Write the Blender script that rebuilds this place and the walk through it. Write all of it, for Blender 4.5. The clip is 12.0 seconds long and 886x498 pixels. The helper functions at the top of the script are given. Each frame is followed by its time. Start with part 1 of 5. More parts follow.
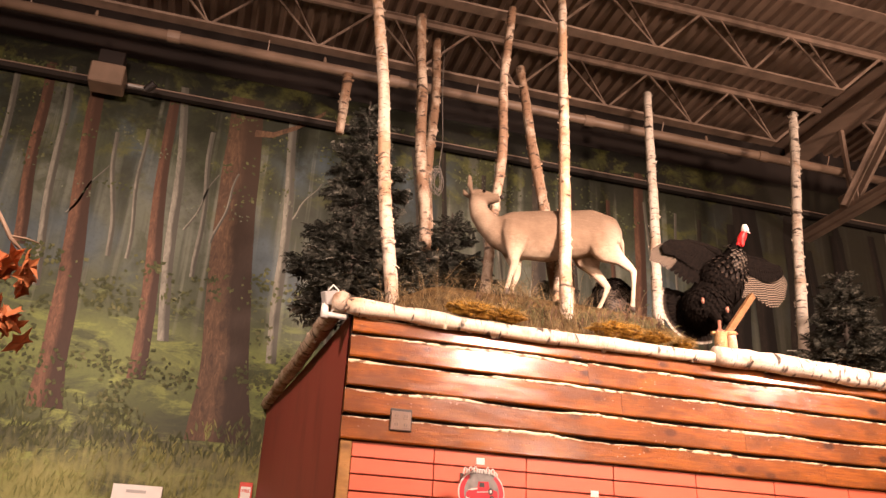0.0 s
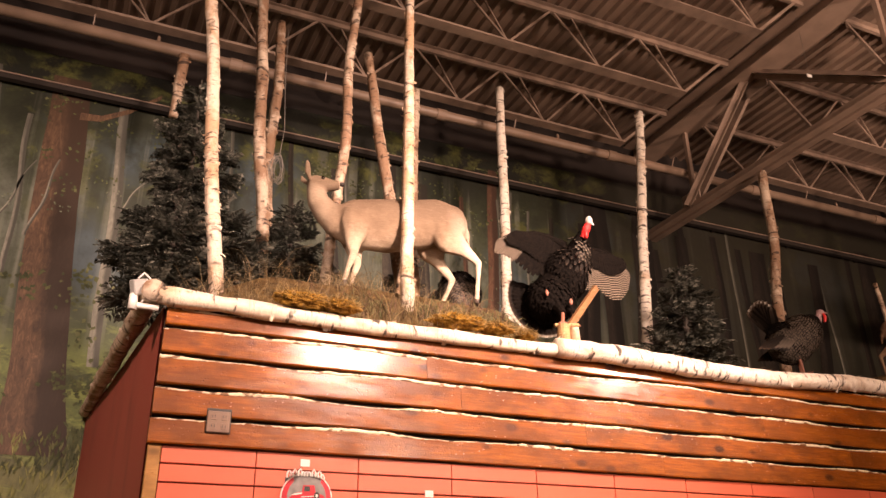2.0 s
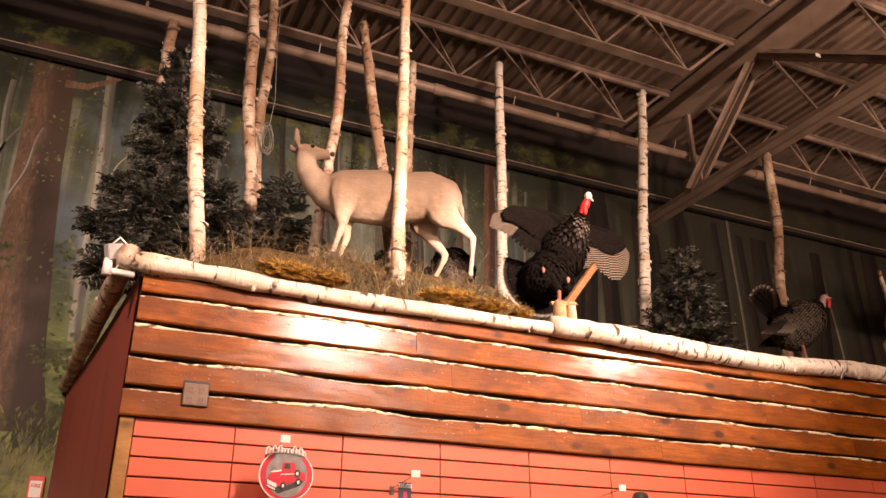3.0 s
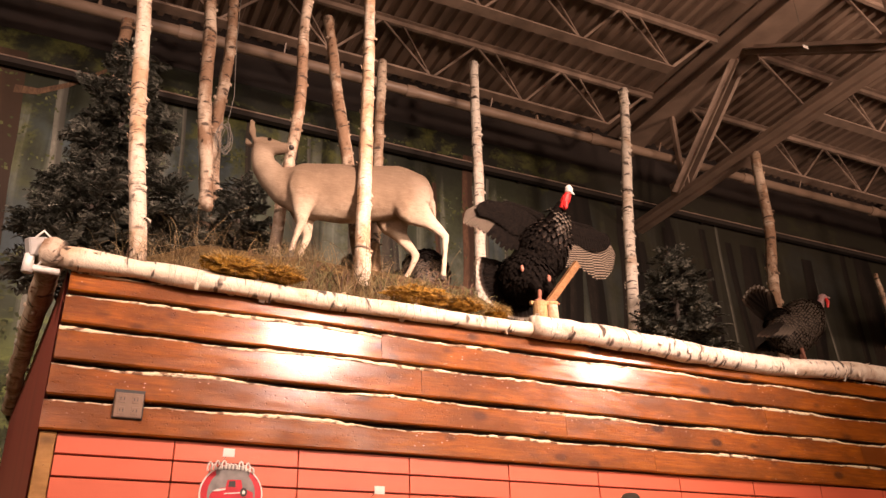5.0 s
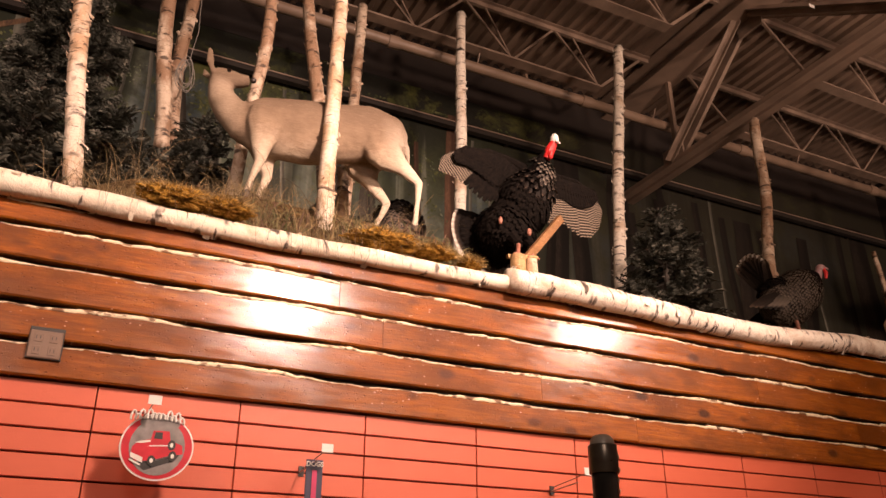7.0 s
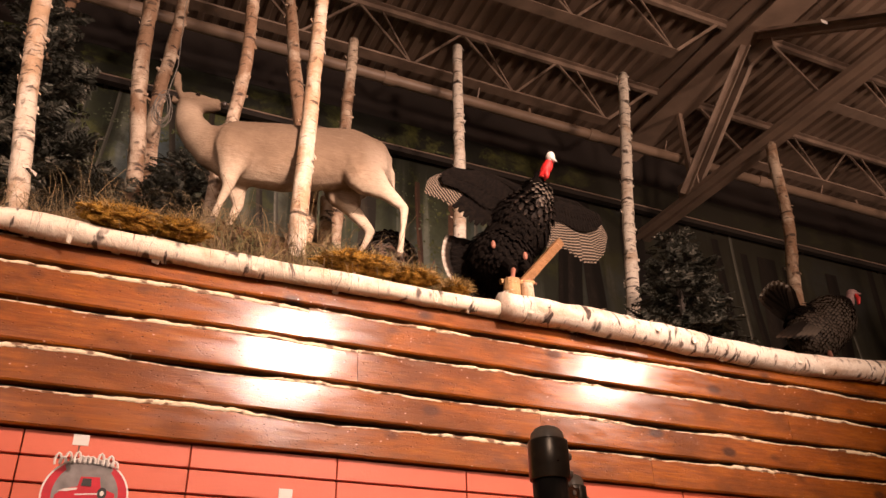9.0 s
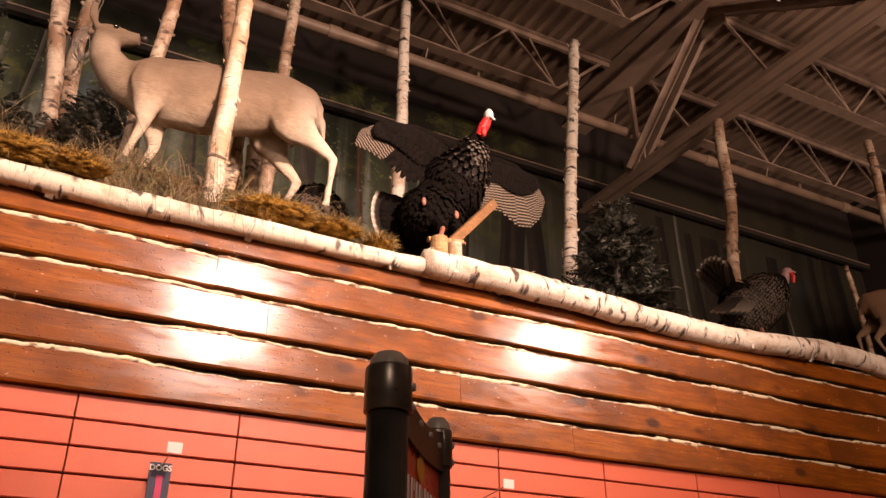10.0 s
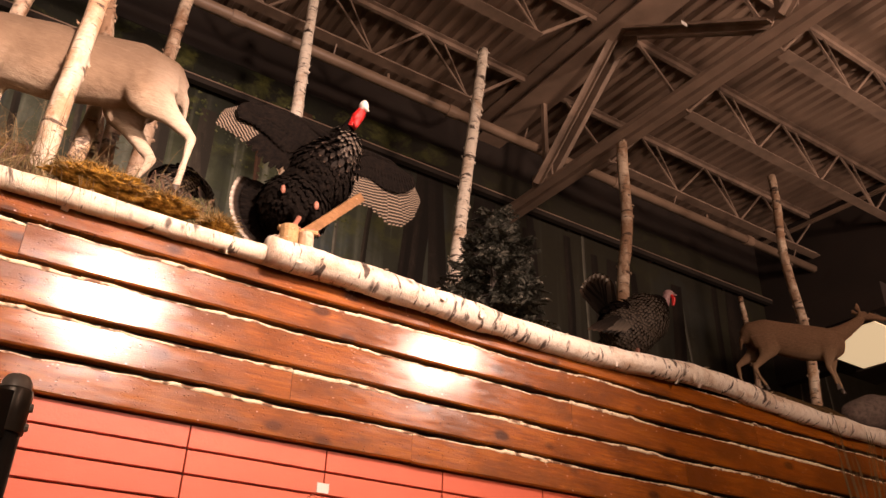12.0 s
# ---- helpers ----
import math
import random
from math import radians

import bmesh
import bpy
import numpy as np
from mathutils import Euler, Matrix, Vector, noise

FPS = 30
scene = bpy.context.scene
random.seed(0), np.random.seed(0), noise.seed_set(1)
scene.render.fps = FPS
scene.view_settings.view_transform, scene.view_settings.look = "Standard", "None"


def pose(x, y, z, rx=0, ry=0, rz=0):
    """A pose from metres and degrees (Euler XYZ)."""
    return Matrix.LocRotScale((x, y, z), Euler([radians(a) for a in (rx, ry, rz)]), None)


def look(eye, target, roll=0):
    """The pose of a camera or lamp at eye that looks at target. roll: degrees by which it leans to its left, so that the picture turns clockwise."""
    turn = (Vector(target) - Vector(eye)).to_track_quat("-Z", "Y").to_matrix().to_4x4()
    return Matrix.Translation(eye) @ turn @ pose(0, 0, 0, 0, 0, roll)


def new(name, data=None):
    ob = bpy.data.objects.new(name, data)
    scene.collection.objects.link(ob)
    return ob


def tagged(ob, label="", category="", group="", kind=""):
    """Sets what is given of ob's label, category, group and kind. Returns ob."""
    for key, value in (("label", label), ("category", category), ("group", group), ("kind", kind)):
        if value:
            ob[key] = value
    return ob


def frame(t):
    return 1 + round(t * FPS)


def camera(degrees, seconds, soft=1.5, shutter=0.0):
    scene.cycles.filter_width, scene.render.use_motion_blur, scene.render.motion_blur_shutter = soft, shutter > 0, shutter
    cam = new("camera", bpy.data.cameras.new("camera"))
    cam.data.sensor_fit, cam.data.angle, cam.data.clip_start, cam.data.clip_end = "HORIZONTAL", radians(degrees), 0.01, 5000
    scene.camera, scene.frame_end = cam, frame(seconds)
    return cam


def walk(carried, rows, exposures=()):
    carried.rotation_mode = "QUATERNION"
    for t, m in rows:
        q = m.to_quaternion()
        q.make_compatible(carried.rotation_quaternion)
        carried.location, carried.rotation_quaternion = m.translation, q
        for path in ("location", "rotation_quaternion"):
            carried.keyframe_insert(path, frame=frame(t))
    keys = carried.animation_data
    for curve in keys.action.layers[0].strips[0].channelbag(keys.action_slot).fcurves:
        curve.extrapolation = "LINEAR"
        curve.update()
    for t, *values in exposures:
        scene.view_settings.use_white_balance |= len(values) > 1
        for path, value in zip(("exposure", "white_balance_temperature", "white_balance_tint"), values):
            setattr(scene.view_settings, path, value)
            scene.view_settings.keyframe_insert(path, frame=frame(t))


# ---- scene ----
cam = camera(56.4, 12.0)
PATH = [
    (0, (0.121, -0.262, 1.523), (0.595, 1.51, 2.321), 2.8),
    (0.5, (0.179, -0.145, 1.526), (0.806, 1.576, 2.33), 0.8),
    (1, (0.255, -0.064, 1.536), (0.97, 1.615, 2.355), -1.4),
    (1.5, (0.358, -0.025, 1.537), (1.112, 1.627, 2.375), -1.8),
    (2, (0.463, 0.009, 1.539), (1.227, 1.664, 2.36), -0.9),
    (2.5, (0.516, 0.105, 1.511), (1.286, 1.768, 2.311), 0.8),
    (3, (0.603, 0.23, 1.53), (1.376, 1.893, 2.328), -0.0),
    (3.2, (0.644, 0.273, 1.535), (1.428, 1.933, 2.329), -0.9),
    (5, (0.926, 0.639, 1.533), (1.714, 2.264, 2.392), -1.5),
    (5.5, (0.999, 0.763, 1.532), (1.812, 2.379, 2.386), -1.6),
    (6, (1.089, 0.882, 1.53), (1.943, 2.491, 2.357), -0.6),
    (6.5, (1.197, 0.978, 1.541), (2.036, 2.597, 2.364), -0.2),
    (6.7, (1.215, 0.994, 1.532), (2.038, 2.621, 2.354), 0.1),
    (8.3, (1.517, 1.338, 1.506), (2.297, 2.943, 2.409), -1.3),
    (8.5, (1.561, 1.368, 1.52), (2.32, 2.966, 2.455), -1.1),
    (9, (1.653, 1.367, 1.515), (2.382, 2.962, 2.476), -1.0),
    (9.5, (1.761, 1.416, 1.528), (2.528, 3.015, 2.452), -0.7),
    (10, (1.878, 1.494, 1.514), (2.717, 3.067, 2.421), -0.1),
    (10.5, (2.025, 1.504, 1.543), (2.922, 3.049, 2.44), -1.3),
    (11, (2.135, 1.46, 1.518), (3.055, 2.999, 2.406), -1.7),
    (11.5, (2.243, 1.454, 1.516), (3.169, 2.977, 2.423), -0.7),
    (12, (2.366, 1.46, 1.519), (3.317, 2.946, 2.462), 1.9),
]
walk(cam, [(t, look(eye, target, roll)) for t, eye, target, roll in PATH], [(0, 0.34), (2, 0.26), (3, 0.13), (5, 0.02), (6.5, -0.17), (8.5, -0.44), (9.5, -0.32), (10.5, -0.27), (11.5, -0.22), (12, -0.24)])

# ---- light ----
world = bpy.data.worlds.new("world")
scene.world = world
world.use_nodes = True
world.node_tree.nodes["Background"].inputs[0].default_value = (1.0, 0.72, 0.48, 1)
world.node_tree.nodes["Background"].inputs[1].default_value = 0.02


def lamp(name, place, target, watts, size, colour, spread=120):
    data = bpy.data.lights.new(name, "AREA")
    data.shape, data.size, data.energy, data.color, data.spread = "DISK", size, watts, colour, radians(spread)
    ob = new(name, data)
    ob.matrix_world = look(place, target)
    return ob


WARM = (1.0, 0.68, 0.55)
# two lamps placed from their highlights on the boards
lamp("aimed_lamp", (3.75, -0.5, 5.75), (2.8, 5.2, 4.0), 142, 0.6, WARM, 62)
lamp("aimed_lamp", (6.9, 1.2, 5.1), (4.4, 4.9, 3.2), 17, 0.45, WARM, 42)
# unseen lamp, added to brighten the left of the mural
lamp("aimed_lamp", (-1.6, 1.0, 5.0), (-0.9, 8.0, 3.0), 118, 0.5, WARM, 90)
# unseen broad fill, added for overall brightness
lamp("room_fill", (-0.3, -4.6, 5.6), (1.8, 3.0, 0.5), 128, 1.6, (1.0, 0.72, 0.58), 170)
# unseen upward fills, added to brighten the roof deck
lamp("ceiling_fill", (10.8, 0.0, 4.3), (10.3, 2.0, 7.5), 215, 0.9, (1.0, 0.66, 0.5), 130)
lamp("ceiling_fill", (5.2, -2.6, 4.3), (6.6, 3.4, 7.5), 310, 0.9, (1.0, 0.66, 0.5), 130)


# ---- materials ----
class Shade:
    """A node material under way."""

    def __init__(self, name, rough=0.6, metal=0.0, spec=0.5):
        self.m = bpy.data.materials.new(name)
        self.m.use_nodes = True
        self.t = self.m.node_tree
        self.b = self.t.nodes["Principled BSDF"]
        self.b.inputs["Roughness"].default_value = rough
        self.b.inputs["Metallic"].default_value = metal
        self.b.inputs["Specular IOR Level"].default_value = spec
        self.co = self.t.nodes.new("ShaderNodeTexCoord").outputs["Object"]

    def put(self, socket, value):
        if isinstance(value, bpy.types.NodeSocket):
            self.t.links.new(value, socket)
        elif value is not None:
            socket.default_value = value

    def scatter(self, amount=20.0):
        """Shift the pattern from object to object."""
        info = self.t.nodes.new("ShaderNodeObjectInfo")
        add = self.t.nodes.new("ShaderNodeVectorMath")
        mul = self.t.nodes.new("ShaderNodeMath")
        mul.operation, mul.inputs[1].default_value = "MULTIPLY", amount
        self.put(mul.inputs[0], info.outputs["Random"])
        self.put(add.inputs[0], self.co)
        self.put(add.inputs[1], mul.outputs[0])
        self.co = add.outputs[0]
        return info.outputs["Random"]

    def noise(self, scale, stretch=(1, 1, 1), detail=4, rough=0.55, distort=0.0, co=None):
        mp = self.t.nodes.new("ShaderNodeMapping")
        mp.inputs["Scale"].default_value = stretch
        self.put(mp.inputs["Vector"], co or self.co)
        n = self.t.nodes.new("ShaderNodeTexNoise")
        self.put(n.inputs["Vector"], mp.outputs[0])
        n.inputs["Scale"].default_value, n.inputs["Detail"].default_value = scale, detail
        n.inputs["Roughness"].default_value, n.inputs["Distortion"].default_value = rough, distort
        return n.outputs[0]

    def cells(self, scale, stretch=(1, 1, 1), feature="F1"):
        mp = self.t.nodes.new("ShaderNodeMapping")
        mp.inputs["Scale"].default_value = stretch
        self.put(mp.inputs["Vector"], self.co)
        n = self.t.nodes.new("ShaderNodeTexVoronoi")
        n.feature = feature
        self.put(n.inputs["Vector"], mp.outputs[0])
        n.inputs["Scale"].default_value = scale
        return n.outputs["Distance"]

    def ramp(self, fac, stops):
        r = self.t.nodes.new("ShaderNodeValToRGB")
        e = r.color_ramp.elements
        while len(e) < len(stops):
            e.new(0.5)
        for k, (p, c) in enumerate(stops):
            e[k].position, e[k].color = p, (c, c, c, 1) if isinstance(c, (int, float)) else (*c, 1)
        self.put(r.inputs[0], fac)
        return r.outputs[0]

    def mix(self, fac, a, b, mode="MIX"):
        n = self.t.nodes.new("ShaderNodeMix")
        n.data_type, n.blend_type = "RGBA", mode
        for key, v in ((0, fac), (6, a), (7, b)):
            self.put(n.inputs[key], (*v, 1) if isinstance(v, tuple) else v)
        return n.outputs[2]

    def math(self, op, a, b=0.0):
        n = self.t.nodes.new("ShaderNodeMath")
        n.operation = op
        self.put(n.inputs[0], a), self.put(n.inputs[1], b)
        return n.outputs[0]

    def axis(self, k):
        n = self.t.nodes.new("ShaderNodeSeparateXYZ")
        self.put(n.inputs[0], self.co)
        return n.outputs[k]

    def span(self, value, lo, hi):
        n = self.t.nodes.new("ShaderNodeMapRange")
        self.put(n.inputs[0], value)
        n.inputs[1].default_value, n.inputs[2].default_value = lo, hi
        return n.outputs[0]

    def bump(self, height, depth=0.003, strength=1.0):
        n = self.t.nodes.new("ShaderNodeBump")
        n.inputs["Strength"].default_value, n.inputs["Distance"].default_value = strength, depth
        self.put(n.inputs["Height"], height)
        self.put(self.b.inputs["Normal"], n.outputs[0])
        return self

    def colour(self, c):
        self.put(self.b.inputs["Base Color"], (*c, 1) if isinstance(c, tuple) else c)
        return self

    def rough(self, fac, lo, hi):
        self.put(self.b.inputs["Roughness"], self.ramp(fac, [(0, lo), (1, hi)]))
        return self


def plain(name, c, rough=0.6, metal=0.0, vary=0.18, scale=9.0, bump=0.0):
    s = Shade(name, rough, metal)
    n = s.noise(scale, detail=6)
    d = tuple(x * (1 - vary) for x in c)
    l = tuple(min(1, x * (1 + vary)) for x in c)
    s.colour(s.ramp(n, [(0.3, d), (0.7, l)]))
    s.rough(s.noise(scale * 4), max(0.04, rough - 0.1), min(1, rough + 0.1))
    if bump:
        s.bump(s.noise(scale * 6, detail=8), bump)
    return s.m


def stained_wood(name, dark, mid, light, rough_lo, rough_hi, coat=0.0):
    s = Shade(name, spec=0.22)
    r = s.scatter(30)
    grain = s.noise(5, (1, 14, 14), 8, 0.62, 0.6)
    fine = s.noise(22, (1, 30, 30), 4)
    broad = s.noise(2.6, (1, 2, 2), 6, 0.6)
    c = s.ramp(grain, [(0.28, dark), (0.5, mid), (0.72, light)])
    c = s.mix(s.ramp(broad, [(0.44, 0.0), (0.62, 0.85)]), c, tuple(x * 0.42 for x in mid))
    knots = s.ramp(s.math("ADD", s.cells(1.0, (3.3, 0, 6.0)), s.math("MULTIPLY", s.noise(12), 0.08)), [(0.14, 1.0), (0.24, 0.0)])
    c = s.mix(s.math("MULTIPLY", knots, 0.88), c, tuple(x * 0.2 for x in dark))
    specks = s.ramp(s.cells(34, (1, 0, 1.6)), [(0.1, 1.0), (0.2, 0.0)])
    c = s.mix(s.math("MULTIPLY", specks, s.ramp(s.noise(2.3), [(0.45, 0.0), (0.6, 0.8)])), c, tuple(x * 0.35 for x in dark))
    c = s.mix(s.math("MULTIPLY", r, 0.4), c, tuple(x * 0.6 for x in mid))
    # small lamp glints on the varnish, put into the base colour
    glints = s.math("MULTIPLY", s.ramp(s.cells(26, (0.8, 0, 1.7)), [(0.07, 1.0), (0.13, 0.0)]), s.ramp(s.noise(3.1, (1, 2, 2)), [(0.5, 0.0), (0.58, 0.9)]))
    c = s.mix(glints, c, tuple(min(0.85, 0.35 + x) for x in light))
    s.colour(c)
    s.rough(s.noise(9, (1, 5, 5), 6, 0.65), rough_lo, rough_hi)
    h = s.math("ADD", s.math("MULTIPLY", grain, 0.5), s.math("MULTIPLY", fine, 0.4))
    s.bump(s.math("SUBTRACT", h, s.math("MULTIPLY", specks, 0.9)), 0.005, 0.8)
    if coat:
        s.b.inputs["Coat Weight"].default_value = coat
        s.put(s.b.inputs["Coat Roughness"], s.ramp(s.noise(6, (1, 5, 5), 5), [(0.3, 0.1), (0.7, 0.26)]))
    return s.m


BOARD = stained_wood("stained_board", (0.15, 0.032, 0.002), (0.29, 0.076, 0.003), (0.43, 0.14, 0.006), 0.3, 0.55, 0.6)
OAK = stained_wood("oak_trim", (0.42, 0.2, 0.06), (0.55, 0.28, 0.09), (0.62, 0.34, 0.12), 0.35, 0.5)
RAWWOOD = stained_wood("raw_wood", (0.42, 0.24, 0.1), (0.58, 0.36, 0.17), (0.68, 0.46, 0.24), 0.5, 0.7)

OLDWOOD = stained_wood("aged_wood", (0.2, 0.095, 0.035), (0.34, 0.175, 0.075), (0.44, 0.25, 0.12), 0.5, 0.7)

s = Shade("live_edge", 0.6)
s.colour(s.mix(s.ramp(s.noise(14, (1, 2, 2), 6), [(0.52, 0.0), (0.58, 1.0)]), (0.8, 0.66, 0.46), (0.2, 0.1, 0.05)))
LIVE = s.bump(s.noise(60, (1, 3, 3), 6), 0.004).m


def birch(name, white, tan, peel, calm=0.0):
    s = Shade(name, 0.6, 0, 0.35)
    s.scatter(15)
    patch = s.noise(4.5, (1, 1, 0.7), 6, 0.65, 0.4)
    dash = s.noise(9, (1.0, 1.0, 6), 3, 0.5)
    scar = s.noise(5, (1, 1, 3.2), 5, 0.6, 0.8)
    curl = s.noise(22, (1, 1, 1.3), 7, 0.65, 0.6)
    c = s.mix(s.ramp(patch, [(peel - 0.07, 0.0), (peel + 0.07, 1.0)]), white, tan)
    c = s.mix(s.ramp(curl, [(0.52, 0.0), (0.7, 0.6)]), c, tuple(x * 0.72 for x in tan))
    c = s.mix(s.ramp(dash, [(0.63 + calm, 0.0), (0.68 + calm, 0.85)]), c, (0.07, 0.045, 0.03))
    c = s.mix(s.ramp(scar, [(0.595, 0.0), (0.64, 0.92)]), c, (0.045, 0.028, 0.02))
    spot = s.math("MULTIPLY", s.ramp(s.math("ADD", s.cells(6, (1, 1, 2.2)), s.math("MULTIPLY", s.noise(22), 0.22)), [(0.26, 1.0), (0.36, 0.0)]), s.ramp(s.noise(3.5), [(0.42, 0.0), (0.52, 0.9)]))
    c = s.mix(spot, c, (0.055, 0.035, 0.025))
    s.colour(c)
    s.bump(s.math("ADD", curl, s.math("MULTIPLY", scar, -0.6)), 0.008, 0.9)
    return s.m


BIRCH = birch("birch_bark", (0.66, 0.57, 0.46), (0.47, 0.31, 0.19), 0.49)
WHITEBIRCH = birch("white_birch_bark", (0.8, 0.72, 0.61), (0.56, 0.42, 0.3), 0.6)
CREAM = birch("cream_birch_bark", (0.8, 0.7, 0.56), (0.6, 0.44, 0.29), 0.58, 0.05)
BIRCH_TAN = birch("peeling_birch_bark", (0.56, 0.45, 0.34), (0.27, 0.165, 0.1), 0.48)

s = Shade("slat_red", 0.42)
r = s.scatter(9)
s.colour(s.mix(s.math("MULTIPLY", r, 0.5), s.ramp(s.noise(2.5, detail=6), [(0.3, (0.57, 0.115, 0.055)), (0.7, (0.64, 0.137, 0.066)),]), (0.57, 0.11, 0.053)))
s.rough(s.noise(18, detail=6), 0.36, 0.55)
SLAT = s.bump(s.noise(90, detail=4), 0.0006).m
DARKRED = plain("groove", (0.07, 0.012, 0.008), 0.7)
s = Shade("side_red", 0.6)
s.colour(s.mix(s.ramp(s.noise(2.2, (6, 1.2, 0.35), 6, 0.6), [(0.5, 0.0), (0.72, 0.6)]), (0.27, 0.05, 0.034), (0.1, 0.02, 0.015)))
SIDERED = s.bump(s.noise(30, detail=6), 0.001).m
DARK = plain("dark_void", (0.02, 0.014, 0.01), 0.8)
STEEL = plain("painted_steel", (0.28, 0.2, 0.15), 0.5, 0.0, 0.25, 3.0, 0.0006)
STEEL2 = plain("joist_steel", (0.26, 0.19, 0.145), 0.48, 0.0, 0.3, 6.0, 0.0008)
DECK = plain("roof_deck", (0.24, 0.17, 0.125), 0.55, 0.0, 0.22, 1.6)
PIPE = plain("pipe_paint", (0.25, 0.175, 0.125), 0.45, 0.0, 0.2, 4.0)
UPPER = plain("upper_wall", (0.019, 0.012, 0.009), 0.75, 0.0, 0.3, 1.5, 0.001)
FLOOR = plain("floor_tile", (0.3, 0.24, 0.18), 0.4, 0.0, 0.2, 2.0)
WALLP = plain("wall_paint", (0.32, 0.23, 0.15), 0.8, 0.0, 0.15, 1.2)
BLACK = plain("black_tube", (0.024, 0.021, 0.019), 0.45, 0.0, 0.4, 24)
CAP = plain("brushed_cap", (0.42, 0.38, 0.33), 0.38, 0.2, 0.25, 30)
COLLAR = plain("dark_collar", (0.16, 0.14, 0.115), 0.32, 0.7, 0.3, 30)
WHITE = plain("white_plastic", (0.78, 0.75, 0.7), 0.4, 0.0, 0.05)
GREYP = plain("grey_plastic", (0.4, 0.39, 0.37), 0.45, 0.0, 0.1)
WIRE = plain("steel_wire", (0.3, 0.27, 0.24), 0.35, 0.9, 0.1)
REDP = plain("sign_red", (0.6, 0.055, 0.03), 0.3, 0.0, 0.12, 14)
REDC = plain("truck_red", (0.55, 0.015, 0.03), 0.35, 0.0, 0.15, 20)
GREYS = plain("sign_grey", (0.22, 0.2, 0.19), 0.4, 0.0, 0.3, 25)
GOLD = plain("sign_gold", (0.65, 0.36, 0.03), 0.4)
NAVY = plain("sign_navy", (0.03, 0.03, 0.07), 0.4)
BROWNP = plain("outlet_brown", (0.2, 0.125, 0.085), 0.35, 0.0, 0.15)
MAGENTA = plain("sign_magenta", (0.55, 0.03, 0.12), 0.4)

s = Shade("moss", 0.95, 0, 0.1)
s.colour(s.ramp(s.noise(30, detail=8), [(0.3, (0.1, 0.045, 0.008)), (0.5, (0.3, 0.16, 0.025)), (0.75, (0.46, 0.28, 0.06))]))
MOSS = s.bump(s.noise(120, detail=6), 0.01).m
s = Shade("leaf_litter", 0.95, 0, 0.1)
s.colour(s.ramp(s.noise(14, detail=9), [(0.3, (0.03, 0.017, 0.008)), (0.6, (0.13, 0.08, 0.03)), (0.8, (0.25, 0.17, 0.07))]))
LITTER = s.bump(s.noise(40, detail=8), 0.02).m


def islands(name, stops, rough=0.7):
    s = Shade(name, rough, 0, 0.3)
    g = s.t.nodes.new("ShaderNodeNewGeometry")
    s.colour(s.mix(0.25, s.ramp(g.outputs["Random Per Island"], stops), s.ramp(s.noise(40), [(0.3, stops[0][1]), (0.7, stops[-1][1])])))
    return s.m


GRASS = islands("dry_grass", [(0.0, (0.05, 0.035, 0.016)), (0.5, (0.13, 0.09, 0.04)), (1.0, (0.3, 0.22, 0.11))])
MOSSFUZZ = islands("moss_fuzz", [(0.0, (0.13, 0.075, 0.02)), (0.5, (0.28, 0.18, 0.06)), (1.0, (0.44, 0.31, 0.13))])
SPRIG = islands("green_sprig", [(0.0, (0.04, 0.04, 0.016)), (0.6, (0.1, 0.1, 0.04)), (1.0, (0.2, 0.17, 0.075))])
REDLEAF = islands("red_dry_leaf", [(0.0, (0.05, 0.03, 0.02)), (1.0, (0.16, 0.09, 0.055))])
FIR = islands("fir_foliage", [(0.0, (0.008, 0.01, 0.007)), (0.5, (0.022, 0.026, 0.019)), (0.78, (0.08, 0.083, 0.066)), (1.0, (0.28, 0.27, 0.22))], 0.65)
MAPLE = islands("maple_leaf", [(0.0, (0.3, 0.05, 0.02)), (0.5, (0.5, 0.11, 0.03)), (1.0, (0.62, 0.25, 0.1))], 0.5)
TWIG = plain("twig", (0.3, 0.21, 0.14), 0.7)
CABLE = plain("grey_cable", (0.2, 0.18, 0.155), 0.5)
DARKTWIG = plain("dark_twig", (0.045, 0.034, 0.025), 0.8)

# the painted forest
s = Shade("forest_mural", 0.55, 0, 0.3)
z = s.math("ADD", s.axis(2), s.math("MULTIPLY", s.math("SUBTRACT", s.noise(0.8, (1, 1, 0.6), 4), 0.5), 0.9))
c = s.ramp(s.span(z, 1.5, 7.5), [(0.0, (0.2, 0.21, 0.055)), (0.17, (0.19, 0.2, 0.06)), (0.225, (0.035, 0.04, 0.016)), (0.29, (0.085, 0.112, 0.026)), (0.36, (0.13, 0.162, 0.042)), (0.43, (0.05, 0.064, 0.026)), (0.52, (0.09, 0.105, 0.07)), (0.64, (0.13, 0.145, 0.115)), (0.73, (0.06, 0.07, 0.04)), (0.79, (0.02, 0.023, 0.011)), (0.87, (0.009, 0.009, 0.006))])
# misty far trunks as soft uprights
mid = s.math("MULTIPLY", s.span(z, 3.7, 4.5), s.math("SUBTRACT", 1.0, s.span(z, 6.0, 6.7)))
c = s.mix(s.math("MULTIPLY", s.ramp(s.noise(2.4, (2.2, 1, 0.1), 4, 0.55), [(0.44, 0.0), (0.58, 0.85)]), mid), c, (0.028, 0.034, 0.022))
c = s.mix(s.math("MULTIPLY", s.ramp(s.noise(2.1, (1, 1, 1), 7, 0.68, 0.5), [(0.5, 0.0), (0.6, 0.7)]), mid), c, (0.045, 0.055, 0.026))
c = s.mix(s.math("MULTIPLY", s.ramp(s.noise(3.3, (2.3, 1, 0.08), 3, 0.5), [(0.56, 0.0), (0.66, 0.6)]), mid), c, (0.22, 0.23, 0.18))
